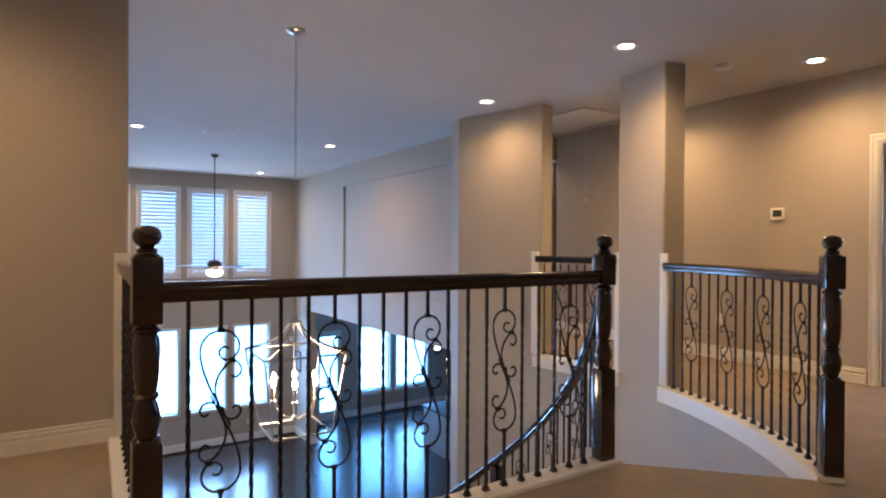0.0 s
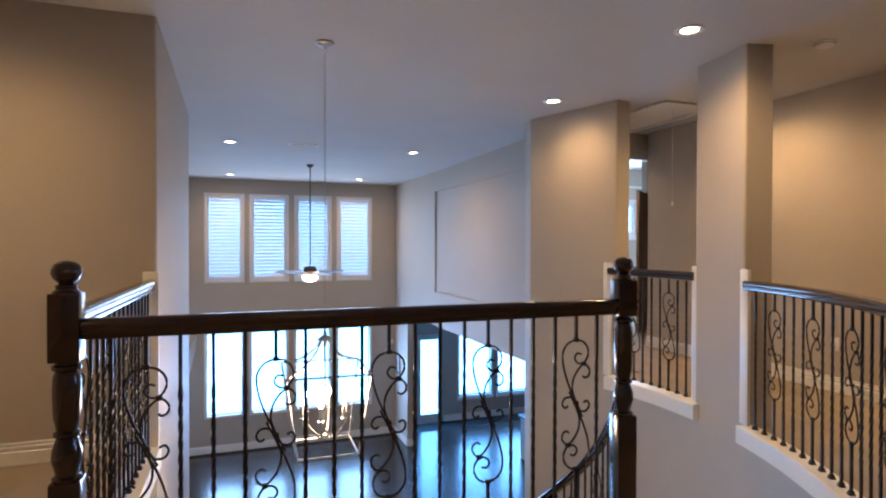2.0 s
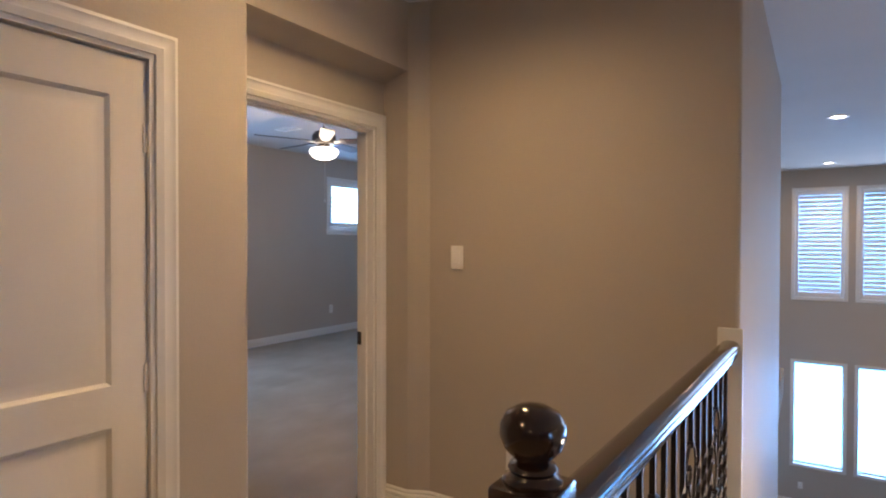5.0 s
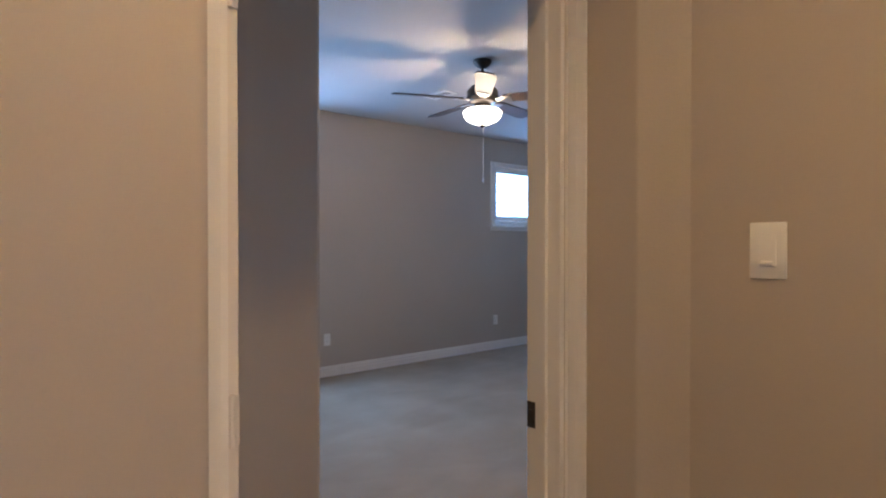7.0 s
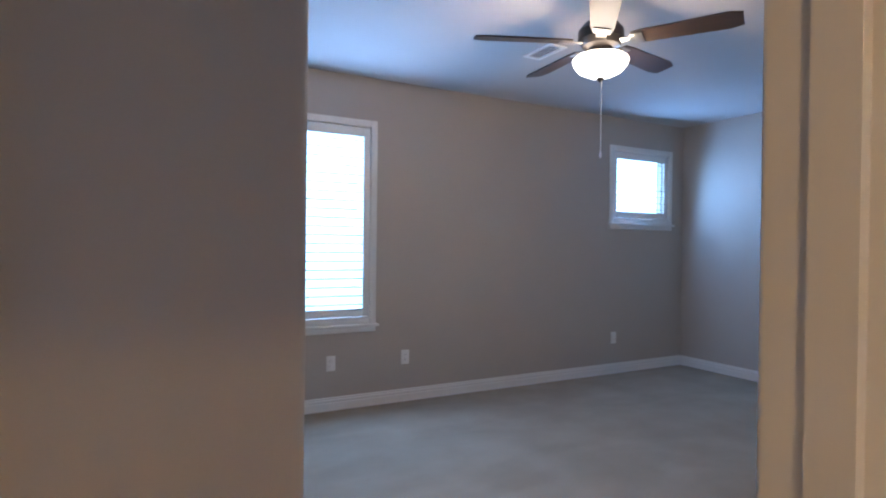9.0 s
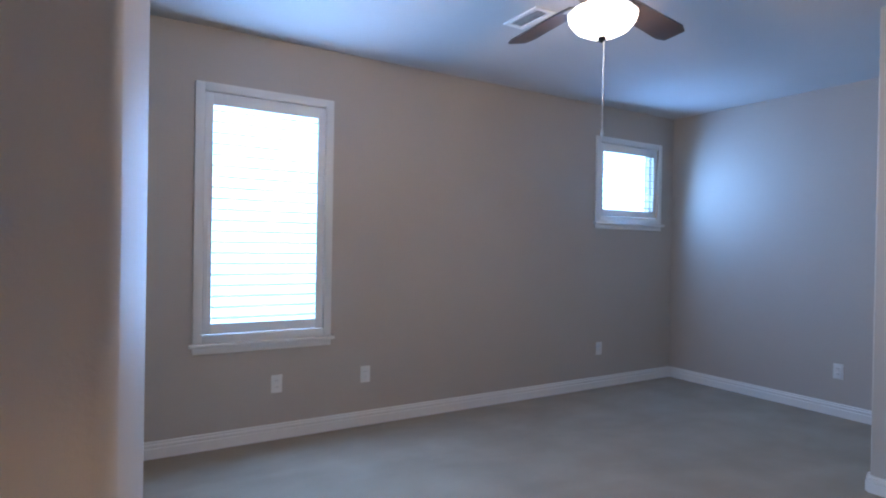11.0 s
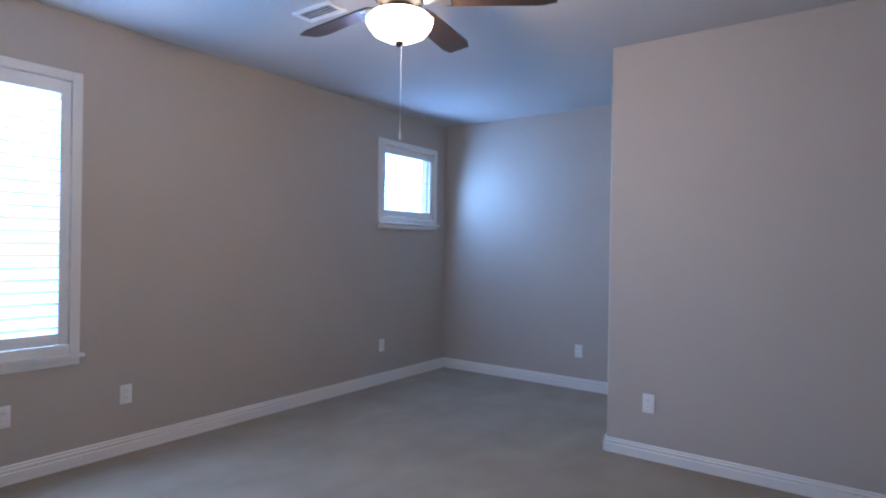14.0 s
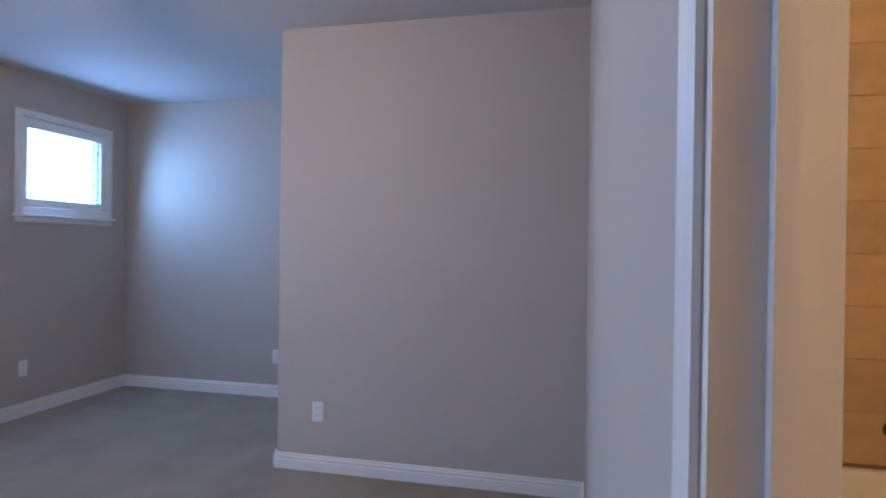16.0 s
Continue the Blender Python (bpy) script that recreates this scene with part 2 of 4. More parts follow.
NEWEL_A, NEWEL_B, NEWEL_C = (0.435, 2.64), (2.655, 2.62), (3.46, 1.845)

# upper floor: landing and halls round the stairwell
edge = arc(RO + 0.03, -45.4, 13.6, 30)
outline = [(-6.0, -3.0), (9.0, -3.0), (9.0, 9.6), (4.84, 9.6), (4.84, 5.15)] + edge[::-1] + [NEWEL_B, NEWEL_A, (0.50, 4.43), (0.45, 9.6), (-6.0, 9.6)]
structure("floor", prism(nb(), outline, -0.30, -0.02), CARPET, "beige cut pile carpet with soft tread marks")
bm = nb()
box(bm, -5.43, -1.35, 2.31, 9.3, -0.019, 0.040)
a = [bm.verts.new((x, 3.452, z)) for x, z in ((-1.40, -0.021), (-1.40, 0.0405), (-1.30, 0.035), (-1.20, 0.010), (-1.06, -0.018), (-1.06, -0.021))]
b = [bm.verts.new((v.co.x, 4.273, v.co.z)) for v in a]
bm.faces.new(a), bm.faces.new(b[::-1])
for i in range(6):
    bm.faces.new((a[i], b[i], b[(i + 1) % 6], a[(i + 1) % 6]))
bmesh.ops.recalc_face_normals(bm, faces=bm.faces)
structure("floor_bedroom", bm, CARPET, "beige cut pile carpet of the bedroom")
bm = nb()
box(bm, -6.0, 9.0, -3.0, 15.0, HC, HC + 0.12)
structure("ceiling", bm, CEIL, "white textured plaster ceiling")
bm = nb()
box(bm, -6.0, 14.0, 2.0, 15.0, LOW - 0.15, LOW - 0.012)
structure("floor_lower", bm, GAP, "dark underlay of the lower wooden floor")

# west wall of the landing, with closet door opening and the recessed bedroom doorway
bm = nb()
prism(bm, [(-1.34, -3.0), (-1.065, -3.0), (-1.065, 2.225), (-1.34, 2.225)], -0.02, HC)
prism(bm, rounded([(-1.34, 2.985), (-1.065, 2.985), (-1.065, 3.36), (-1.225, 3.36), (-1.225, 3.42), (-1.34, 3.42)], {2: 0.025}), -0.02, HC)
box(bm, -1.34, -1.065, 2.225, 2.985, 2.045, HC)
structure("wall_west", bm, PAINT, "greige painted landing wall with bullnose corners")
bm = nb()
box(bm, -1.34, -1.225, 3.42, 4.295, 2.045, HC)
box(bm, -1.34, -1.225, 4.295, 4.368, -0.02, HC)
a = [bm.verts.new((x, 3.325, z)) for x, z in ((-1.224, 2.298), (-1.065, 2.340), (-1.065, HC), (-1.224, HC))]
b = [bm.verts.new((v.co.x, 4.368, v.co.z)) for v in a]
bm.faces.new(a), bm.faces.new(b[::-1])
for i in range(4):
    bm.faces.new((a[i], b[i], b[(i + 1) % 4], a[(i + 1) % 4]))
bmesh.ops.recalc_face_normals(bm, faces=bm.faces)
prism(bm, rounded([(-1.34, 4.368), (-1.065, 4.368), (-0.955, 4.42), (-0.955, 4.535), (-1.34, 4.535)], {1: 0.025}), -0.02, HC)
structure("wall_doorway", bm, PAINT, "greige painted wall with a recessed doorway under a dropped header")

# wall with the light switch, turning into the great room's side wall
bm = nb()
prism(bm, rounded([(-0.955, 4.42), (0.508, 4.42), (0.508, 7.30), (-0.18, 7.30), (-0.18, 7.20), (0.393, 7.20), (0.393, 4.535), (-0.955, 4.535)], {1: 0.02, 2: 0.02}), -0.02, HC)
prism(bm, rounded([(0.35, 4.42), (0.508, 4.42), (0.508, 7.30), (-0.18, 7.30), (-0.18, 7.20), (0.393, 7.20), (0.35, 4.535)], {1: 0.02, 2: 0.02}), LOW, 0)
structure("wall_switch", bm, PAINT, "greige painted wall ending in a tall rounded corner")

# great room
bm = nb()
box(bm, -0.30, -0.18, 7.20, 13.97, LOW, HC)
structure("wall_great_west", bm, PAINT, "greige painted tall great room wall")
WX = [(0.385, 1.215), (1.315, 2.165), (2.285, 3.135), (3.245, 4.092)]
FARY = 13.82
bm = nb()
xs = [-0.30] + [v for w in WX for v in (w[0] + 0.05, w[1] - 0.05)] + [4.85]
for i in range(0, len(xs), 2):
    box(bm, xs[i], xs[i + 1], FARY, FARY + 0.16, LOW, HC)
for x0, x1 in WX:
    for z0, z1 in ((LOW, -2.49), (-0.69, 0.47), (2.34, HC)):
        box(bm, x0 + 0.05, x1 - 0.05, FARY, FARY + 0.16, z0, z1)
structure("wall_north", bm, PAINT, "tall greige wall with two rows of four windows")
bm = nb()
GX = 4.67
box(bm, GX, GX + 0.16, 12.78, FARY + 0.4, LOW, -0.31)
box(bm, GX, GX + 0.16, 6.3, FARY, -0.31, 0.345)
box(bm, GX, GX + 0.16, 10.94, FARY, 0.345, HC)
box(bm, GX + 0.03, GX + 0.16, 6.3, 10.94, 0.345, 2.305)
box(bm, GX, GX + 0.16, 6.3, 10.94, 2.305, HC)
structure("wall_great_east", bm, PAINT, "tall greige wall with a shallow niche above a wide opening")
bm = nb()
col = [(4.505, 5.11), (4.15, 6.20), (4.22, 6.45), (4.83, 6.45), (4.83, 5.36), (4.685, 5.15)]
prism(bm, rounded(col, {0: 0.02, 1: 0.02}), LOW, HC)
structure("wall_column", bm, PAINT, "tall greige wall column beside the curved stair")
# curved wall below the upper hall, and the pillar between its two railings
bm = nb()
prism(bm, arc(RO, -45, 14, 30) + arc(RO + 0.22, 14, -45, 30), LOW, -0.121)
structure("wall_curved", bm, PAINT, "curved greige stair wall")
bm = nb()
prism(bm, rounded(arc(RO, -13.7, -4.6, 8) + arc(RO + 0.22, -4.6, -13.7, 8), {0: 0.02, 8: 0.02, 9: 0.02, 17: 0.02}), -0.121, HC)
structure("wall_pillar", bm, PAINT, "greige painted pillar with rounded corners")

# right upper hall
bm = nb()
box(bm, 5.95, 6.07, 2.53, 6.38, -0.02, HC)
box(bm, 5.95, 6.07, 1.68, 2.53, 2.05, HC)
box(bm, 5.95, 6.07, -3.0, 1.68, -0.02, HC)
structure("wall_hall_east", bm, PAINT, "greige painted upper hall wall with a doorway")
bm = nb()
box(bm, 8.9, 9.0, -3.0, 1.4, -0.02, HC)
box(bm, 8.9, 9.0, 2.6, 9.5, -0.02, HC)
box(bm, 8.9, 9.0, 1.4, 2.6, 0, 0.9)
box(bm, 8.9, 9.0, 1.4, 2.6, 2.2, HC)
box(bm, 6.07, 9.0, 3.6, 3.7, -0.02, HC)
structure("wall_east_room", bm, PAINT, "greige painted wall of the room past the hall")
bm = nb()
box(bm, -1.34, 9.0, -3.1, -3.0, -0.02, HC)
structure("wall_south", bm, PAINT, "greige painted wall behind the landing")
bm = nb()
box(bm, 4.83, 6.07, 6.45, 6.57, 2.37, HC)
box(bm, 6.07, 8.9, 6.38, 6.50, -0.02, HC)
structure("wall_hall_north", bm, PAINT, "greige painted header over the end of the upper hall")
bm = nb()
box(bm, 4.84, 7.36, 9.4, 9.5, -0.02, HC)
box(bm, 8.20, 8.9, 9.4, 9.5, -0.02, HC)
box(bm, 7.36, 8.20, 9.4, 9.5, -0.02, 1.42)
box(bm, 7.36, 8.20, 9.4, 9.5, 2.08, HC)
structure("wall_far_room", bm, PAINT, "greige painted wall of a room past the upper hall")
bm = nb()
box(bm, 7.12, 8.9, 7.80, 7.92, -0.02, HC)
structure("wall_far_closet", bm, PAINT, "greige painted wall behind an open door past the upper hall")
bm = nb()
box(bm, 4.84, 8.9, 9.355, 9.40, 2.34, 2.385, 0.008)
structure("trim", bm, TRIM, "white painted ledge moulding high in the room past the hall")

# nook seen through the wide opening on the lower floor
NY = 14.2
bm = nb()
nx = [(4.67, 5.36), (6.02, 6.50), (7.42, 7.62), (8.6, 13.0)]
for x0, x1 in nx:
    box(bm, x0, x1, NY, NY + 0.16, LOW, -0.31)
box(bm, 5.36, 6.02, NY, NY + 0.16, -1.02, -0.31)
for x0, x1 in ((6.50, 7.42), (7.62, 8.6)):
    box(bm, x0, x1, NY, NY + 0.16, -1.0, -0.31)
    box(bm, x0, x1, NY, NY + 0.16, LOW, -2.68)
structure("wall_nook", bm, PAINT, "greige wall of the lower dining nook with a glass door and windows")
bm = nb()
box(bm, 12.9, 13.0, 2.0, NY, LOW, -0.3)
box(bm, GX + 0.16, 13.0, 2.0, 2.1, LOW, -0.3)
structure("wall_nook_east", bm, PAINT, "greige painted wall of the lower rooms")
bm = nb()
box(bm, GX + 0.16, 13.0, 2.0, NY + 0.16, -0.31, -0.301)
structure("ceiling_nook", bm, CEIL, "white plaster ceiling of the lower nook")
bm = nb()
box(bm, -0.3, 6.0, 2.0, 2.12, LOW, -0.30)
structure("wall_lower_south", bm, PAINT, "greige painted wall under the landing")

# bedroom
BX, BY, KX, KY, BW = -5.435, 9.31, -3.053, 7.863, -1.228
BWIN, SWIN = (4.722, 5.62, 0.645, 2.352), (8.19, 9.12, 1.54, 2.41)
bm = nb()
ys = [(2.3, BWIN[0] + 0.05), (BWIN[1] - 0.05, SWIN[0] + 0.05), (SWIN[1] - 0.05, 9.46)]
for y0, y1 in ys:
    box(bm, BX - 0.16, BX, y0, y1, -0.02, HC)
for y0, y1, z0, z1 in (BWIN, SWIN):
    box(bm, BX - 0.16, BX, y0 + 0.05, y1 - 0.05, 0, z0 + 0.06)
    box(bm, BX - 0.16, BX, y0 + 0.05, y1 - 0.05, z1 - 0.05, HC)
structure("wall_bedroom_west", bm, PAINT, "greige painted bedroom wall with a tall and a small window")
bm = nb()
box(bm, BX, KX + 0.1, BY, BY + 0.15, -0.02, HC)
structure("wall_bedroom_north", bm, PAINT, "greige painted bedroom end wall")
bm = nb()
prism(bm, rounded([(KX, KY), (BW + 0.115, KY), (BW + 0.115, BY + 0.15), (KX, BY + 0.15)], {0: 0.018}), -0.02, HC)
structure("wall_closet", bm, PAINT, "greige painted closet block with a rounded corner")
bm = nb()
box(bm, BW, BW + 0.08, 5.095, KY, -0.02, HC)
box(bm, BW, BW + 0.08, 4.535, 5.095, 2.05, HC)
structure("wall_bath", bm, PAINT, "greige painted wall beside the bathroom doorway")
bm = nb()
prism(bm, rounded([(-2.75, 2.3), (-2.413, 2.3), (-2.413, 4.229), (-2.75, 4.284)], {2: 0.028, 3: 0.012}, 8), -0.02, HC)
structure("wall_entry", bm, PAINT, "greige painted entry wall with a rounded end")
bm = nb()
box(bm, BX, -1.34, 2.2, 2.3, -0.02, HC)
structure("wall_bedroom_south", bm, PAINT, "greige painted bedroom wall behind the entry")
bm = nb()
box(bm, BW + 0.101, -0.181, 7.20, 7.30, -0.02, HC)
structure("wall_bath_north", bm, PAINT, "painted bathroom wall behind the tiles")


# ---------------------------------------------------------------- mouldings
BASE = [(0, 0), (0.018, 0), (0.018, 0.074), (0.010, 0.080), (0.015, 0.090), (0.015, 0.102), (0.006, 0.110), (0.010, 0.120), (0.004, 0.13), (0, 0.13)]


def baseboard(path, z=0.0, tall=1.0):
    """White moulding along a path; the room lies to its left."""
    bm = nb()
    sweep(bm, [(x, y, z) for x, y in path], [(a + 0.001, u * tall) for a, u in BASE])
    return structure("baseboard", bm, TRIM, "white painted moulded baseboard")


baseboard([(-1.065, 2.15), (-1.065, -3.0)], -0.018, 1.0)
baseboard([(-1.225, 3.36), (-1.065, 3.36), (-1.065, 3.06)], -0.018, 1.0)
baseboard([(0.46, 4.42), (-0.955, 4.42), (-1.065, 4.368), (-1.208, 4.368)], -0.018, 1.0)
baseboard([(5.95, 2.62), (5.95, 6.38)], -0.018, 1.0)
baseboard([(5.95, -3.0), (5.95, 1.6)], -0.018, 1.0)
baseboard([(BX, BY), (BX, 2.3)], 0.040, 0.80)
baseboard([(KX, KY), (KX, BY), (BX, BY)], 0.040, 0.80)
baseboard([(BW, KY), (KX, KY)], 0.040, 0.72)
baseboard([(BW, 5.15), (BW, KY)], 0.040, 0.72)
baseboard([(-2.75, 2.3), (-2.75, 4.284), (-2.440, 4.234), (-2.413, 4.208), (-2.413, 2.3)], 0.040, 0.72)
baseboard([(GX, FARY), (-0.18, FARY)], LOW, 1.25)
baseboard([(GX, 12.78), (GX, FARY)], LOW, 1.25)
baseboard([(GX + 0.16, NY), (GX + 0.16, 12.78), (GX, 12.78)], LOW, 1.25)
baseboard([(13.0, NY), (6.08, NY)], LOW, 1.25)
baseboard([(0.508, 4.55), (0.508, 7.30), (-0.18, 7.30)][::-1], LOW, 1.25)

CASE = [(0, 0), (0.072, 0), (0.072, 0.016), (0.060, 0.020), (0.050, 0.014), (0.030, 0.014), (0.022, 0.018), (0.008, 0.012), (0, 0.010)]


def casing(bm, width, height, wide=1.0, deep=1.0):
    """Mitred door casing in the plane y = 0 (front towards -y), round an opening from x = 0 to width."""
    pts = [(0, 0), (0, height), (width, height), (width, 0)]
    outs = [(-1, 0), (-1, 1), (1, 1), (1, 0)]
    rings = [[bm.verts.new((p[0] + o[0] * a * wide, -d * deep, p[1] + o[1] * a * wide)) for a, d in CASE] for p, o in zip(pts, outs)]
    m = len(CASE)
    for a, b in zip(rings, rings[1:]):
        for k in range(m):
            bm.faces.new((a[k], a[(k + 1) % m], b[(k + 1) % m], b[k]))
    bm.faces.new(rings[0]), bm.faces.new(rings[-1])
    bmesh.ops.recalc_face_normals(bm, faces=bm.faces)
    return bm


def panel_door(parent, width, height, thick):
    """A moulded two-panel door slab, x 0 to width, front at y = 0 and back at y = thick."""
    st, rail_b, rail_m, rail_t = 0.115, 0.20, 0.13, 0.13
    mid = 0.93
    slab = nb()
    holes = [(rail_b, mid - rail_m / 2), (mid + rail_m / 2, height - rail_t)]
    box(slab, 0, st, 0, thick, 0, height)
    box(slab, width - st, width, 0, thick, 0, height)
    box(slab, st, width - st, 0, thick, 0, holes[0][0])
    box(slab, st, width - st, 0, thick, holes[0][1], holes[1][0])
    box(slab, st, width - st, 0, thick, holes[1][1], height)
    part("slab", slab, DOORPAINT, parent)
    for z0, z1 in holes:
        pm = nb()
        x0, x1 = st, width - st
        rings = []
        for side in (0, 1):
            depth = [(0, 0.0), (0.012, 0.011), (0.030, 0.013), (0.052, 0.005)]
            for inset, d in depth:
                y = d if side == 0 else thick - d
                rings.append([pm.verts.new(c) for c in ((x0 + inset, y, z0 + inset), (x1 - inset, y, z0 + inset), (x1 - inset, y, z1 - inset), (x0 + inset, y, z1 - inset))])
            group = rings[-4:]
            for a, b in zip(group, group[1:]):
                for k in range(4):
                    pm.faces.new((a[k], a[(k + 1) % 4], b[(k + 1) % 4], b[k]))
            pm.faces.new(group[-1])
        for k in range(4):
            pm.faces.new((rings[0][k], rings[0][(k + 1) % 4], rings[4][(k + 1) % 4], rings[4][k]))
        bmesh.ops.recalc_face_normals(pm, faces=pm.faces)
        part("panel", pm, DOORPAINT, parent)


def hinge(parent, m):
    bm = nb()
    box(bm, -0.018, 0.018, -0.003, 0.003, -0.045, 0.045, 0.002)
    lathe(bm, [(0.0065, -0.048), (0.0065, 0.048)], (0, -0.006, 0), 10)
    for dz in (-0.03, 0.0, 0.03):
        lathe(bm, [(0.003, -0.0005), (0.003, 0.0005)], (0.009, -0.0035, dz), 8)
    return part("hinge", bm, DOORPAINT, parent, "hinge painted over in white", m)


def lever(parent, m, mat=None):
    bm = nb()
    rot = Matrix.Rotation(radians(90), 4, "X")
    lathe(bm, [(0.032, 0), (0.032, 0.006), (0.026, 0.012), (0.012, 0.014), (0.011, 0.045)], segments=18)
    bmesh.ops.transform(bm, matrix=rot, verts=bm.verts)
    tube(bm, [(0, -0.045, 0), (0.03, -0.052, 0.002), (0.06, -0.055, 0.003), (0.090, -0.056, 0.003)], 0.0095, 8)
    return part("door_handle", bm, mat or BRONZE, parent, "dark bronze lever handle", m)


def doorway(name, m, width, height, depth, label, both=True, wide=1.0, stop=None, deep=1.0):
    """Casing, jambs and stop round an opening; local x along the wall, front face at y = 0, back at y = depth."""
    door = setting(name, m, label, "door frame")
    part("casing", casing(nb(), width, height, wide, deep), TRIM, door)
    if both:
        back = casing(nb(), width, height, wide, deep)
        bmesh.ops.transform(back, matrix=Matrix.Translation((width, depth, 0)) @ Matrix.Rotation(math.pi, 4, "Z"), verts=back.verts)
        part("casing", back, TRIM, door)
    bm = nb()
    box(bm, -0.001, 0.016, 0.002, depth - 0.002, 0, height - 0.016)
    box(bm, width - 0.016, width + 0.001, 0.002, depth - 0.002, 0, height - 0.016)
    box(bm, -0.001, width + 0.001, 0.002, depth - 0.002, height - 0.016, height + 0.001)
    part("jamb", bm, TRIM, door)
    bm = nb()
    s0, s1 = stop or (depth - 0.072, depth - 0.040)
    box(bm, 0.016, 0.027, s0, s1, 0, height - 0.027)
    box(bm, width - 0.027, width - 0.016, s0, s1, 0, height - 0.027)
    box(bm, 0.016, width - 0.016, s0, s1, height - 0.027, height - 0.016)
    part("door_stop", bm, TRIM, door)
    return door


def facing(x, y, deg):
    return pose(x, y, 0, 0, 0, deg)


# bedroom doorway: seen from the landing the front faces +x, local x runs along +y
d1 = doorway("door_1", facing(-1.225, 3.42, 90) @ Matrix.Translation((0, 0, -0.02)), 0.875, 2.065, 0.115, "white painted door frame of the bedroom with its door swung inside")
bm = nb()
box(bm, -0.001, 0.0015, -0.016, 0.016, -0.035, 0.035, 0.0005)
box(bm, -0.004, -0.001, -0.008, 0.008, -0.014, 0.014)
part("strike_plate", bm, BRONZE, d1, "dark bronze strike plate", Matrix.Translation((0.857, 0.095, 0.93)))
leaf = thing("bedroom_door", pose(-2.182, 3.462, 0.045) @ pose(0.83, 0.036, 0, 0, 0, 183), "white two-panel wooden door standing open into the bedroom", "door")
panel_door(leaf, 0.825, 1.985, 0.036)
lever(leaf, pose(0.76, 0.0, 0.865, 0, 0, 0) @ Matrix.Scale(-1, 4, (1, 0, 0)))
for hz in (0.22, 1.0, 1.80):
    hinge(leaf, pose(-0.003, 0.018, hz, 0, 0, -90))
# closet door on the landing
doorway("door_2", facing(-1.065, 2.225, 90) @ Matrix.Translation((0, 0, -0.02)), 0.76, 2.065, 0.275, "white painted frame of the closed closet door", False)
leaf2 = thing("closet_door", facing(-1.083, 2.243, 90) @ Matrix.Translation((0, 0, -0.012)), "closed white two-panel door with painted hinges", "door")
panel_door(leaf2, 0.724, 2.034, 0.036)
for hz in (0.22, 1.0, 1.78):
    hinge(leaf2, pose(0.728, -0.004, hz))
lever(leaf2, pose(0.06, 0.0, 0.93))
# bathroom doorway: front faces -x
doorway("door_3", facing(BW, 5.095, -90), 0.555, 2.05, 0.08, "white painted door frame between bedroom and bathroom", True, 0.5, (0.036, 0.050), 0.55)
# doorway in the right upper hall: front faces -x
d4 = doorway("door_4", facing(5.95, 2.53, -90) @ Matrix.Translation((0, 0, -0.02)), 0.85, 2.07, 0.12, "white painted door frame in the upper hall")
leaf4 = thing("hall_door", pose(6.085, 2.505, -0.012, 0, 0, 0), "dark-edged white door standing open in the upper hall", "door")
panel_door(leaf4, 0.80, 2.02, 0.036)
for hz in (0.22, 1.0, 1.80):
    hinge(leaf4, pose(0.0, -0.004, hz))
leaf5 = thing("dark_door", pose(7.08, 7.76, -0.012, 0, 0, 219), "dark-stained door standing open past the upper hall", "door")
bm = nb()
box(bm, 0, 0.72, 0, 0.04, 0, 2.08, 0.003)
part("slab", bm, material("stained_door_wood", (0.24, 0.15, 0.09), 0.4, second=(0.32, 0.21, 0.13), scale=8, stretch=(1, 1, 0.1)), leaf5)
lever(leaf5, pose(0.69, 0, 0.95))


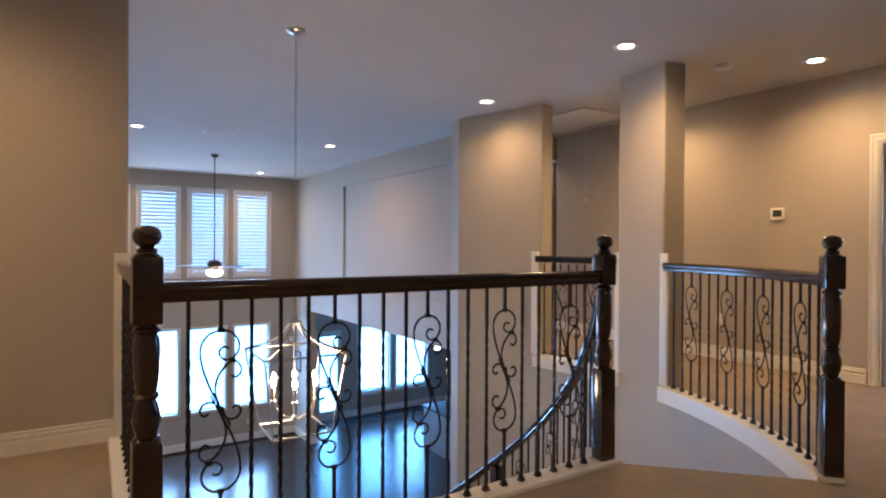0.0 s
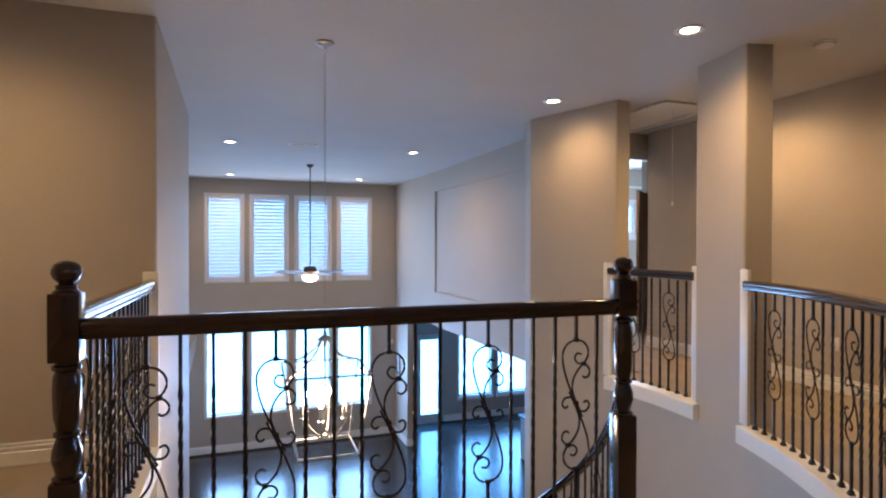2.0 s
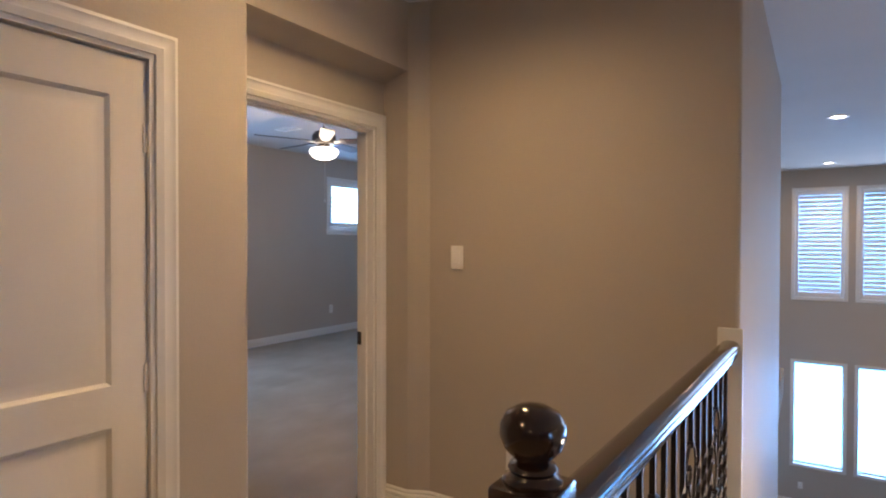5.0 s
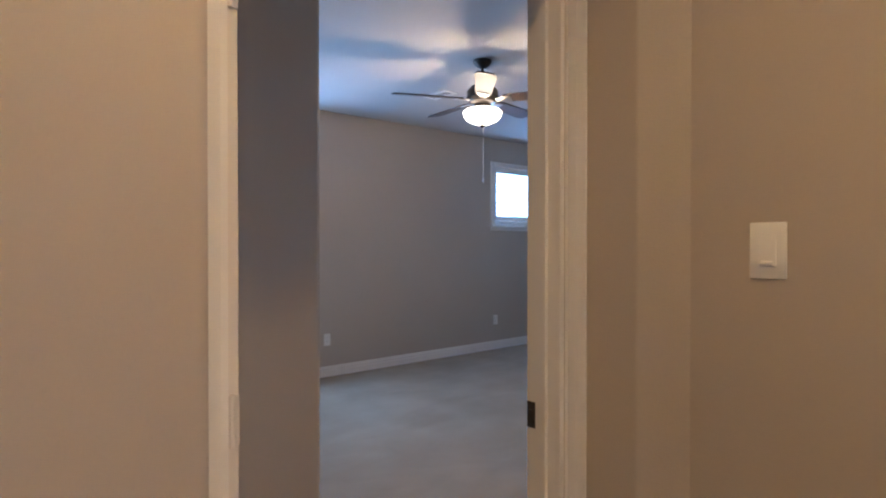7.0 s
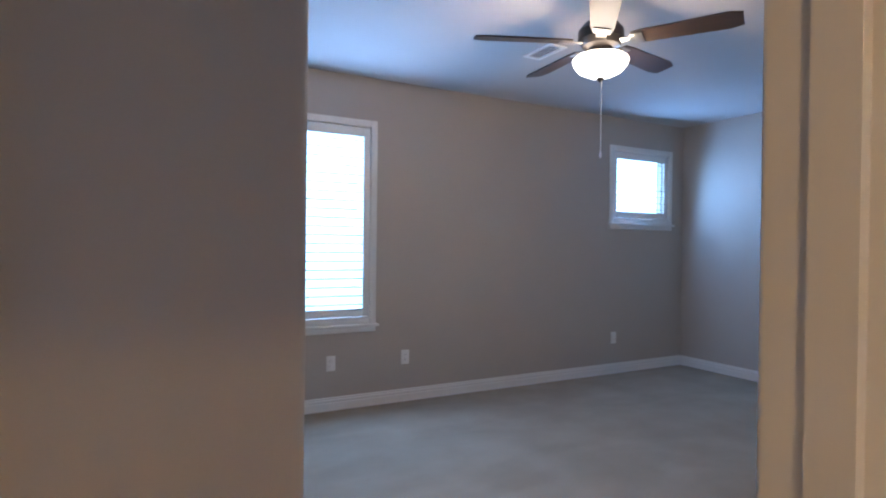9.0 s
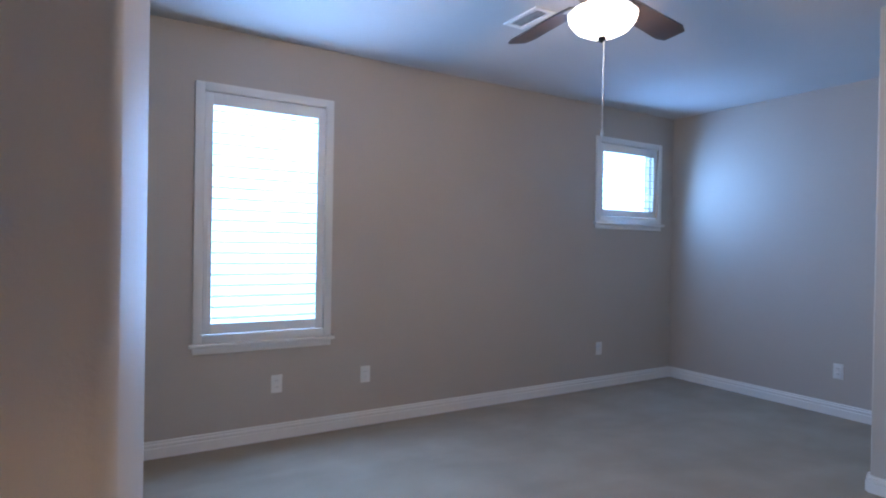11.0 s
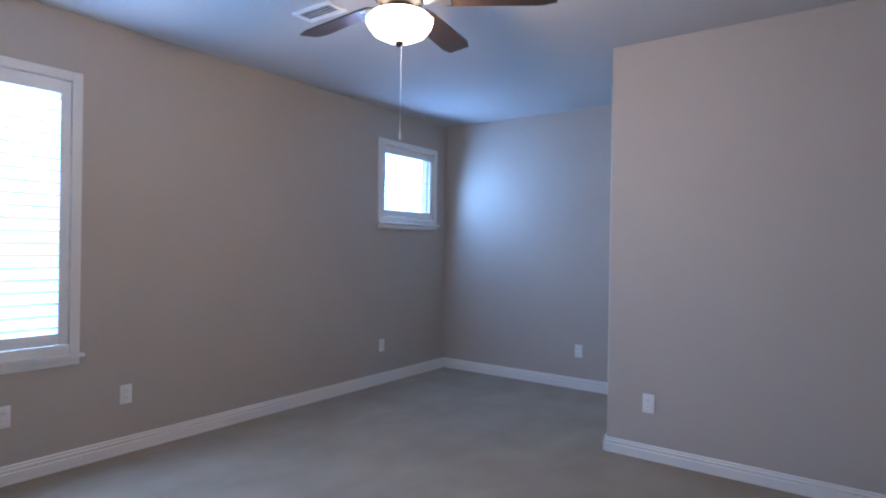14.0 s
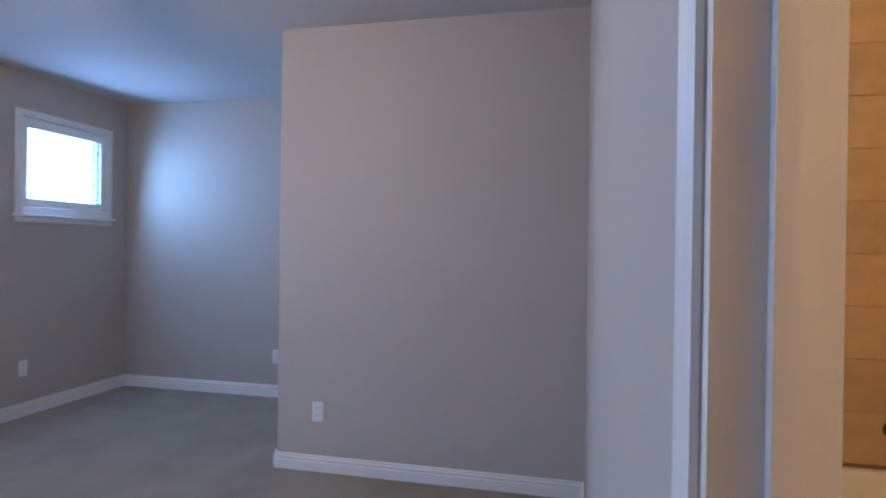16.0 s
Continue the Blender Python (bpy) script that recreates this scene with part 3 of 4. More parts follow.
# ---------------------------------------------------------------- windows
def window(name, m, width, height, label, slats=0, tilt=0.0, stool=False, pitch=0.064, louvre_half=0.032, foot=0.09):
    """Casing, sash, glass and, if slats, a louvred shutter. Local x along the wall, front at y = 0 facing -y, z up."""
    win = setting(name, m, label, "window")
    bm = nb()
    f = 0.055
    for x0, x1, z0, z1 in ((0, f, 0, height), (width - f, width, 0, height), (f, width - f, height - f, height), (f, width - f, 0, f)):
        box(bm, x0, x1, -0.016, 0.02, z0, z1, 0.004)
    part("window_frame", bm, TRIM, win)
    bm = nb()
    for x0, x1, z0, z1 in ((0.05, 0.066, 0.05, height - 0.05), (width - 0.066, width - 0.05, 0.05, height - 0.05),
                           (0.066, width - 0.066, height - 0.075, height - 0.05), (0.066, width - 0.066, 0.05, 0.075)):
        box(bm, x0, x1, 0.09, 0.13, z0, z1)
    part("sash", bm, TRIM, win)
    bm = nb()
    box(bm, 0.06, width - 0.06, 0.105, 0.111, 0.06, height - 0.06)
    pane = part("pane", bm, GLASS, win, "clear window glass")
    pane.visible_shadow = False
    if stool:
        bm = nb()
        box(bm, -0.02, width + 0.02, -0.045, 0.0, -0.022, 0.0, 0.006)
        box(bm, 0.0, width, -0.016, 0.0, -0.065, -0.022, 0.004)
        part("window_sill", bm, TRIM, win)
    if slats:
        bm = nb()
        s = 0.05
        e = 0.058
        for x0, x1, z0, z1 in ((e, e + s, e, height - e), (width - e - s, width - e, e, height - e),
                               (e + s, width - e - s, height - e - 0.075, height - e), (e + s, width - e - s, e, e + foot)):
            box(bm, x0, x1, 0.0, 0.028, z0, z1, 0.003)
        part("shutter_frame", bm, SLAT, win)
        if stool:
            bm = nb()
            box(bm, e + 0.018, e + 0.026, -0.010, 0.0, height * 0.14, height * 0.52, 0.002)
            part("tilt_bar", bm, SLAT, win)
        me = nb()
        ln = width - 2 * e - 2 * s - 0.004
        prof = [(-louvre_half, 0), (-0.018, 0.004), (0.018, 0.004), (louvre_half, 0), (0.018, -0.004), (-0.018, -0.004)]
        ra = [me.verts.new((-ln / 2, y, z)) for y, z in prof]
        rb = [me.verts.new((ln / 2, y, z)) for y, z in prof]
        me.faces.new(ra[::-1]), me.faces.new(rb)
        for k in range(6):
            me.faces.new((ra[k], ra[(k + 1) % 6], rb[(k + 1) % 6], rb[k]))
        bmesh.ops.recalc_face_normals(me, faces=me.faces)
        louvre = mesh_of("louvre", me, SLAT, False)
        z_lo, z_hi = e + foot, height - e - 0.075
        n = int((z_hi - z_lo) / pitch)
        for k in range(n):
            piece("louvre", louvre, win, pose(width / 2, 0.016, z_lo + (k + 0.5) * (z_hi - z_lo) / n, tilt))
    return win


for i, (x0, x1) in enumerate(WX):
    window("window_%d" % (i + 1), pose(x0, FARY, 0.42), x1 - x0, 1.97, "white louvred shutter window high in the great room", 1, 75, pitch=0.0735, louvre_half=0.0365)
    window("window_%d" % (i + 5), pose(x0, FARY, -2.54), x1 - x0, 1.90, "tall plain window with white frame, blown out by daylight")
window("window_9", pose(BX, BWIN[0], BWIN[2] + 0.065, 0, 0, 90), BWIN[1] - BWIN[0], BWIN[3] - BWIN[2] - 0.065, "tall bedroom window with open white louvred shutters", 1, 13, True, 0.067, foot=0.065)
window("window_10", pose(BX, SWIN[0], SWIN[2] + 0.065, 0, 0, 90), SWIN[1] - SWIN[0], SWIN[3] - SWIN[2] - 0.065, "small high bedroom window with open white louvred shutters", 1, 13, True, 0.067, foot=0.065)
window("window_13", pose(7.31, 9.4, 1.37), 0.94, 0.76, "small bright louvred window in a room past the upper hall", 1, 20, pitch=0.07)
window("window_11", pose(6.45, NY, -2.73), 1.02, 1.78, "wide window of the lower dining nook", stool=True)
window("window_12", pose(7.57, NY, -2.73), 1.08, 1.78, "wide window of the lower dining nook", stool=True)
patio = setting("door_6", pose(5.36, NY, LOW), "white patio door with a full glass pane", "door")
bm = nb()
for x0, x1, z0, z1 in ((0, 0.10, 0, 2.27), (0.56, 0.66, 0, 2.27), (0.10, 0.56, 2.12, 2.27), (0.10, 0.56, 0, 0.22)):
    box(bm, x0, x1, 0.02, 0.065, z0, z1, 0.003)
part("door_frame", bm, TRIM, patio)
bm = nb()
box(bm, 0.095, 0.565, 0.038, 0.046, 0.21, 2.13)
pane = part("pane", bm, GLASS, patio)
pane.visible_shadow = False
lever(patio, pose(0.61, 0.02, 0.98))
# out of view, added as the opening for the east room's blue lamp
window("window_14", pose(8.9, 2.65, 0.85, 0, 0, -90), 1.3, 1.4, "unseen window added for the bluish light past the upper hall door")
# glowing boards close outside the windows, added in place of the bright outdoors
bm = nb()
box(bm, -8, 18, 15.6, 15.7, LOW - 0.3, 9)
tagged(new("backdrop", mesh_of("backdrop", bm, OUTSIDE, False)), "glowing board outside the windows in place of bright daylight", "backdrop", "", "structure")
bm = nb()
box(bm, -9.1, -9, 0, 26, -3, 9)
box(bm, 13.2, 13.3, -4, 8, -3, 9)
tagged(new("backdrop", mesh_of("backdrop", bm, OUTSIDE_WEST, False)), "glowing board outside the windows in place of bright daylight", "backdrop", "", "structure")
bm = nb()
box(bm, -300, 300, -300, 300, LOW - 0.5, LOW - 0.35)
structure("ground", bm, material("lawn", (0.07, 0.10, 0.04), 0.9, second=(0.12, 0.15, 0.07), scale=0.8), "mown lawn round the house")


# ---------------------------------------------------------------- balustrades
def newel_mesh(neck):
    """A turned newel post; neck: height of the lower side of its top block."""
    bm = nb()
    w = 0.046
    for z0, z1 in ((0.0, 0.49), (neck, 1.112)):
        box(bm, -w, w, -w, w, z0, z1, 0.006)
    lathe(bm, [(0.030, 0.485), (0.044, 0.490), (0.044, 0.500), (0.034, 0.506), (0.036, 0.520), (0.046, 0.560), (0.044, 0.590), (0.033, 0.625), (0.031, 0.632),
               (0.040, 0.638), (0.040, 0.648), (0.031, 0.655), (0.040, 0.70), (0.043, 0.78), (0.041, neck - 0.055), (0.034, neck - 0.033), (0.044, neck - 0.027), (0.044, neck - 0.015), (0.034, neck - 0.008), (0.030, neck + 0.005)], segments=22)
    lathe(bm, [(0.040, 1.110), (0.041, 1.117), (0.034, 1.121), (0.031, 1.127), (0.034, 1.132), (0.030, 1.138), (0.021, 1.142), (0.030, 1.149), (0.040, 1.160),
               (0.0455, 1.176), (0.044, 1.192), (0.036, 1.206), (0.020, 1.215), (0.004, 1.218)], segments=28)
    return mesh_of("newel_post", bm, DARKWOOD)


NEWEL, NEWEL_LONG = newel_mesh(0.945), newel_mesh(0.885)
RAIL_Z = 0.955
RAIL = [(-0.022, 0), (0.022, 0), (0.028, 0.012), (0.026, 0.026), (0.034, 0.038), (0.034, 0.052), (0.026, 0.064), (0.012, 0.070), (-0.012, 0.070), (-0.026, 0.064), (-0.034, 0.052), (-0.034, 0.038), (-0.026, 0.026), (-0.028, 0.012)]


def bar(bm, z0, z1, r=0.0068, twist=True):
    """A square iron bar with a twisted middle."""
    rings = []
    steps = 40 if twist else 2
    for k in range(steps + 1):
        f = k / steps
        z = z0 + (z1 - z0) * f
        turn = 0.0
        if twist:
            turn = max(0.0, min(1.0, (f - 0.2) / 0.6)) * math.pi * 5.0
        rings.append([bm.verts.new((r * 1.3 * math.cos(turn + math.pi / 4 + math.pi / 2 * q), r * 1.3 * math.sin(turn + math.pi / 4 + math.pi / 2 * q), z)) for q in range(4)])
    for a, b in zip(rings, rings[1:]):
        for q in range(4):
            bm.faces.new((a[q], a[(q + 1) % 4], b[(q + 1) % 4], b[q]))
    bm.faces.new(rings[0][::-1]), bm.faces.new(rings[-1])


def shoe(bm):
    box(bm, -0.016, 0.016, -0.016, 0.016, 0.0, 0.010, 0.003)
    box(bm, -0.0125, 0.0125, -0.0125, 0.0125, 0.010, 0.024, 0.004)


def plain_baluster():
    bm = nb()
    bar(bm, 0.0, RAIL_Z + 0.004)
    shoe(bm)
    bmesh.ops.recalc_face_normals(bm, faces=bm.faces)
    return mesh_of("baluster", bm, IRON)


def smooth_line(pts, sub=4):
    out = []
    n = len(pts)
    for i in range(n - 1):
        p0, p1, p2, p3 = (Vector(pts[max(i - 1, 0)]), Vector(pts[i]), Vector(pts[i + 1]), Vector(pts[min(i + 2, n - 1)]))
        for s in range(sub):
            t = s / sub
            out.append(0.5 * ((2 * p1) + (p2 - p0) * t + (2 * p0 - 5 * p1 + 4 * p2 - p3) * t * t + (3 * p1 - p0 - 3 * p2 + p3) * t * t * t))
    out.append(Vector(pts[-1]))
    return out


def scroll_baluster():
    """An iron baluster with an S-shaped scroll in the plane x-z."""
    bm = nb()
    lo, hi = 0.265, 0.845
    top = RAIL_Z + 0.004
    bar(bm, 0.0, lo, twist=False)
    bar(bm, hi, top, twist=False)
    shoe(bm)
    half = [
        [(0, 1), (-0.042, 0.975), (-0.068, 0.90), (-0.062, 0.78), (-0.034, 0.64), (0, 0.52), (0.034, 0.40)],
        [(0, 1), (0.034, 0.985), (0.060, 0.935), (0.062, 0.87), (0.038, 0.815), (0.008, 0.82), (-0.006, 0.86), (0.008, 0.895), (0.028, 0.885)],
        [(0.036, 0.715), (0.050, 0.700), (0.068, 0.72), (0.070, 0.765), (0.046, 0.805), (0.016, 0.775), (-0.012, 0.70), (-0.018, 0.61), (0, 0.52)],
        [(0, 0.51), (-0.026, 0.555), (-0.055, 0.555), (-0.070, 0.515), (-0.058, 0.480), (-0.040, 0.492)],
    ]
    for stroke in half:
        for sign in (1, -1):
            pts = [(u * sign, 0, lo + (hi - lo) * (v if sign == 1 else 1 - v)) for u, v in stroke]
            tube(bm, smooth_line(pts, 4), 0.0046, 6)
    for u, v in ((0, 1.0), (0, 0.0), (0, 0.51), (0.040, 0.81), (-0.040, 0.19)):
        c = lo + (hi - lo) * v
        box(bm, u - 0.011, u + 0.011, -0.009, 0.009, c - 0.009, c + 0.009, 0.003)
    bmesh.ops.recalc_face_normals(bm, faces=bm.faces)
    return mesh_of("scroll_baluster", bm, IRON)


PLAIN, SCROLL = plain_baluster(), scroll_baluster()


def dense(path, step=0.06):
    """Points along a polyline at an even step."""
    out = [Vector(path[0])]
    for a, b in zip(path, path[1:]):
        a, b = Vector(a), Vector(b)
        n = max(1, round((b - a).length / step))
        out += [a + (b - a) * k / n for k in range(1, n + 1)]
    return out


def balustrade(path, newels, count, first, label, curb_profile, post_at=(), base=0.0015, start=None, gap=None, lift=0.0):
    """A railing along a path of (x, y): handrail, white curb, balusters (every fourth from 'first' a scroll) and newels."""
    rail = thing("balustrade", pose(path[0][0], path[0][1], 0), label, "railing", "landing railings")
    off = Matrix.Translation((-path[0][0], -path[0][1], 0))
    pts = dense(path)
    lengths = [0.0]
    for a, b in zip(pts, pts[1:]):
        lengths.append(lengths[-1] + (b - a).length)
    bm = sweep(nb(), [(p.x, p.y, RAIL_Z + lift) for p in path_points(path)], RAIL)
    part("handrail", bm, DARKWOOD, rail, "glossy dark-stained handrail", off)
    last = path_points(path)
    last.append(last[-1] + (last[-1] - last[-2]).normalized() * 0.07)
    bm = sweep(nb(), [(p.x, p.y, 0) for p in last], curb_profile)
    part("curb", bm, TRIM, rail, "white painted curb under the balusters", off)
    for k in range(count):
        s = start + gap * k if gap else lengths[-1] * (k + 1) / (count + 1)
        i = max(j for j in range(len(lengths)) if lengths[j] <= s)
        i = min(i, len(pts) - 2)
        p = pts[i] + (pts[i + 1] - pts[i]) * ((s - lengths[i]) / (lengths[i + 1] - lengths[i]))
        d = pts[i + 1] - pts[i]
        scroll = k % 4 == first
        piece("scroll_baluster" if scroll else "baluster", SCROLL if scroll else PLAIN, rail, off @ pose(p.x, p.y, base + lift * 0.5, 0, 0, math.degrees(math.atan2(d.y, d.x))))
    for x, y, deg in newels:
        piece("newel_post", NEWEL_LONG if (x, y) == NEWEL_A else NEWEL, rail, off @ pose(x, y, 0.0, 0, 0, deg))
    for x, y, deg in post_at:
        bm = nb()
        box(bm, -0.012, 0.012, -0.045, 0.045, 0.0, 1.10, 0.004)
        part("wall_plate", bm, TRIM, rail, "white painted board where the rail meets the wall", off @ pose(x, y, 0, 0, 0, deg))
    return rail


def path_points(path):
    return [Vector(p) for p in path]


CURB = [(-0.075, -0.12), (0.06, -0.12), (0.06, -0.006), (0.054, 0.002), (-0.069, 0.002), (-0.075, -0.006)]
balustrade([NEWEL_A, NEWEL_B], [(*NEWEL_A, 0), (*NEWEL_B, -10)], 19, 1, "dark wood and wrought iron railing with scroll balusters", CURB, start=0.129, gap=0.108)
balustrade([(0.475, 4.40), NEWEL_A], [], 16, 2, "dark wood and wrought iron side railing meeting the wall", CURB, [(0.475, 4.408, 90)], lift=0.028)
curve = arc(RO, -44.6, -14.1, 24)
balustrade(curve[::-1], [(*NEWEL_C, -45)], 17, 2, "curved dark wood and wrought iron railing of the upper hall", CURB, [(*arc(RO, -13.9, -14, 1)[0], -14)])
curve2 = arc(RO + 0.02, -4.2, 12.6, 12)
balustrade(curve2[::-1], [], 9, 2, "short curved iron railing between pillar and wall", CURB, [(*arc(RO + 0.02, -4.45, -4, 1)[0], -4), (*arc(RO + 0.02, 12.9, 12, 1)[0], 13)], lift=0.03)

# ---------------------------------------------------------------- curved stair
stair = thing("staircase", pose(CX, CY, LOW), "curved carpeted staircase descending to the lower floor", "stairs")
STEPS, A0, A1 = 18, -45.0, 47.0
rise = -LOW / STEPS
for k in range(STEPS - 1):
    a, b = A0 + (A1 - A0) * k / (STEPS - 1), A0 + (A1 - A0) * (k + 1) / (STEPS - 1)
    z = -LOW - rise * (k + 1)
    bm = prism(nb(), arc(RI - 0.05, a - 0.6, b, 3, 0, 0) + arc(RO + 0.01, b, a - 0.6, 4, 0, 0), z - rise - 0.03, z)
    part("step", bm, CARPET, stair)
bm = nb()
pts = [(*p, 0) for p in arc(RI - 0.06, A0, A1, 40, 0, 0)]
pts = [(x, y, -LOW - (-LOW - 0.1) * k / 40) for k, (x, y, z) in enumerate(pts)]
sweep(bm, pts, [(-0.02, -0.42), (0.02, -0.42), (0.02, 0.05), (-0.02, 0.05)])
part("stringer", bm, TRIM, stair, "white painted stair stringer")
bm = nb()
pts = [(x, y, -LOW - rise * 0.4 - (-LOW - rise) * k / 40 + 0.90) for k, (x, y) in enumerate(arc(RI, A0 + 0.8, A1, 40, 0, 0))]
sweep(bm, pts, RAIL)
part("handrail", bm, DARKWOOD, stair, "glossy dark curved handrail")
for k in range(2 * (STEPS - 1)):
    f = (k + 0.6) / (2 * (STEPS - 1))
    x, y = arc(RI, A0 + (A1 - A0) * f, 0, 1, 0, 0)[0]
    step = int(k / 2)
    deg = A0 + (A1 - A0) * f + 90
    scroll = k % 4 == 2
    piece("scroll_baluster" if scroll else "baluster", SCROLL if scroll else PLAIN, stair, pose(x, y, -LOW - rise * (step + 1), 0, 0, deg))
x, y = arc(RI, A1, 0, 1, 0, 0)[0]
piece("newel_post", NEWEL, stair, pose(x, y, 0, 0, 0, 45))
x, y = arc(RI, 2.5, 0, 1, 0, 0)[0]
bm = box(nb(), -0.043, 0.043, -0.043, 0.043, -0.95, 0.0, 0.006)
part("middle_post", bm, DARKWOOD, stair, "square dark-stained post under the curved rail", pose(x, y, -LOW + 0.84 - (-LOW - rise) * (2.5 - A0) / (A1 - A0), 0, 0, 2.5))


# ---------------------------------------------------------------- fixtures of the ceilings
def downlight(x, y, strength=1.0):
    d = thing("downlight", pose(x, y, HC), "lit round recessed ceiling light with white trim", "ceiling light", "recessed ceiling lights")
    bm = nb()
    lathe(bm, [(0.056, -0.001), (0.096, -0.001), (0.098, -0.006), (0.092, -0.010), (0.060, -0.005), (0.056, -0.001)], segments=28)
    part("trim_ring", bm, TRIM, d)
    bm = nb()
    lathe(bm, [(0.058, -0.003), (0.055, -0.004), (0.03, -0.007), (0.004, -0.008)], segments=24)
    part("lens", bm, CANGLOW, d, "glowing frosted lens")
    lamp("downlight_lamp", "SPOT", (x, y, HC - 0.03), CAN_POWER * strength, WARM, 0.06, target=(x, y + 0.001, 0), cone=164, blend=1.0)
    return d


# the last four are out of view, added to brighten hall, far room and landing
for x, y, s in ((0.928, 8.93, 1.05), (3.594, 8.93, 1.05), (0.914, 12.9, 0.5), (3.59, 12.9, 0.5), (3.80, 3.424, 1.0), (5.36, 2.78, 0.98), (3.94, 5.374, 0.55),
                (-0.38, 3.45, 0.88), (5.35, 4.4, 0.95), (5.7, 7.1, 0.6), (-0.2, 1.0, 0.5), (1.5, -0.8, 1)):
    downlight(x, y, s)


def vent(x, y, w, d, deg):
    v = thing("ceiling_vent", pose(x, y, HC, 0, 0, deg), "white metal ceiling air vent", "vent")
    bm = nb()
    f = 0.028
    for x0, x1, y0, y1 in ((-w, w, -d, -d + f), (-w, w, d - f, d), (-w, -w + f, -d + f, d - f), (w - f, w, -d + f, d - f)):
        box(bm, x0, x1, y0, y1, -0.010, -0.001, 0.002)
    part("frame", bm, PLASTIC, v)
    # a dark sheet stands in for the shade inside the duct
    bm = nb()
    box(bm, -w + f, w - f, -d + f, d - f, -0.003, -0.001)
    part("backing", bm, DARKPLASTIC, v, "dark sheet in place of the shaded duct")
    sl = mesh_of("slat", box(nb(), -w + f, w - f, -0.007, 0.007, -0.001, 0.001), PLASTIC, False)
    n = int((2 * d - 2 * f) / 0.020)
    for k in range(n):
        piece("slat", sl, v, pose(0, -d + f + (k + 0.5) * (2 * d - 2 * f) / n, -0.007, 40))


vent(1.92, 8.78, 0.20, 0.09, 0)
vent(-4.22, 6.36, 0.15, 0.075, 0)

smoke = thing("smoke_detector", pose(4.86, 3.27, HC), "white round smoke detector on the ceiling", "smoke detector")
bm = nb()
lathe(bm, [(0.068, -0.001), (0.068, -0.014), (0.060, -0.030), (0.040, -0.038), (0.004, -0.040)], segments=26)
part("body", bm, PLASTIC, smoke)
bm = nb()
lathe(bm, [(0.0615, -0.0225), (0.0650, -0.0205), (0.0660, -0.0180)], segments=26)
part("grille", bm, DARKPLASTIC, smoke)

hatch = thing("attic_hatch", pose(5.32, 5.65, HC), "white framed attic hatch with a hanging pull cord", "attic hatch")
bm = nb()
f = 0.07
for x0, x1, y0, y1 in ((-0.36, 0.36, -0.70, -0.70 + f), (-0.36, 0.36, 0.70 - f, 0.70), (-0.36, -0.36 + f, -0.70 + f, 0.70 - f), (0.36 - f, 0.36, -0.70 + f, 0.70 - f)):
    box(bm, x0, x1, y0, y1, -0.022, -0.001, 0.005)
part("frame", bm, TRIM, hatch)
bm = nb()
box(bm, -0.285, 0.285, -0.625, 0.625, -0.010, -0.001)
part("panel", bm, TRIM, hatch)
bm = nb()
tube(bm, [(-0.05, -0.45, -0.01), (-0.05, -0.45, -0.98)], 0.0018, 5)
lathe(bm, [(0.004, -1.02), (0.012, -1.01), (0.010, -0.985), (0.004, -0.975)], (-0.05, -0.45, 0), 10)
part("pull_cord", bm, CORD, hatch)


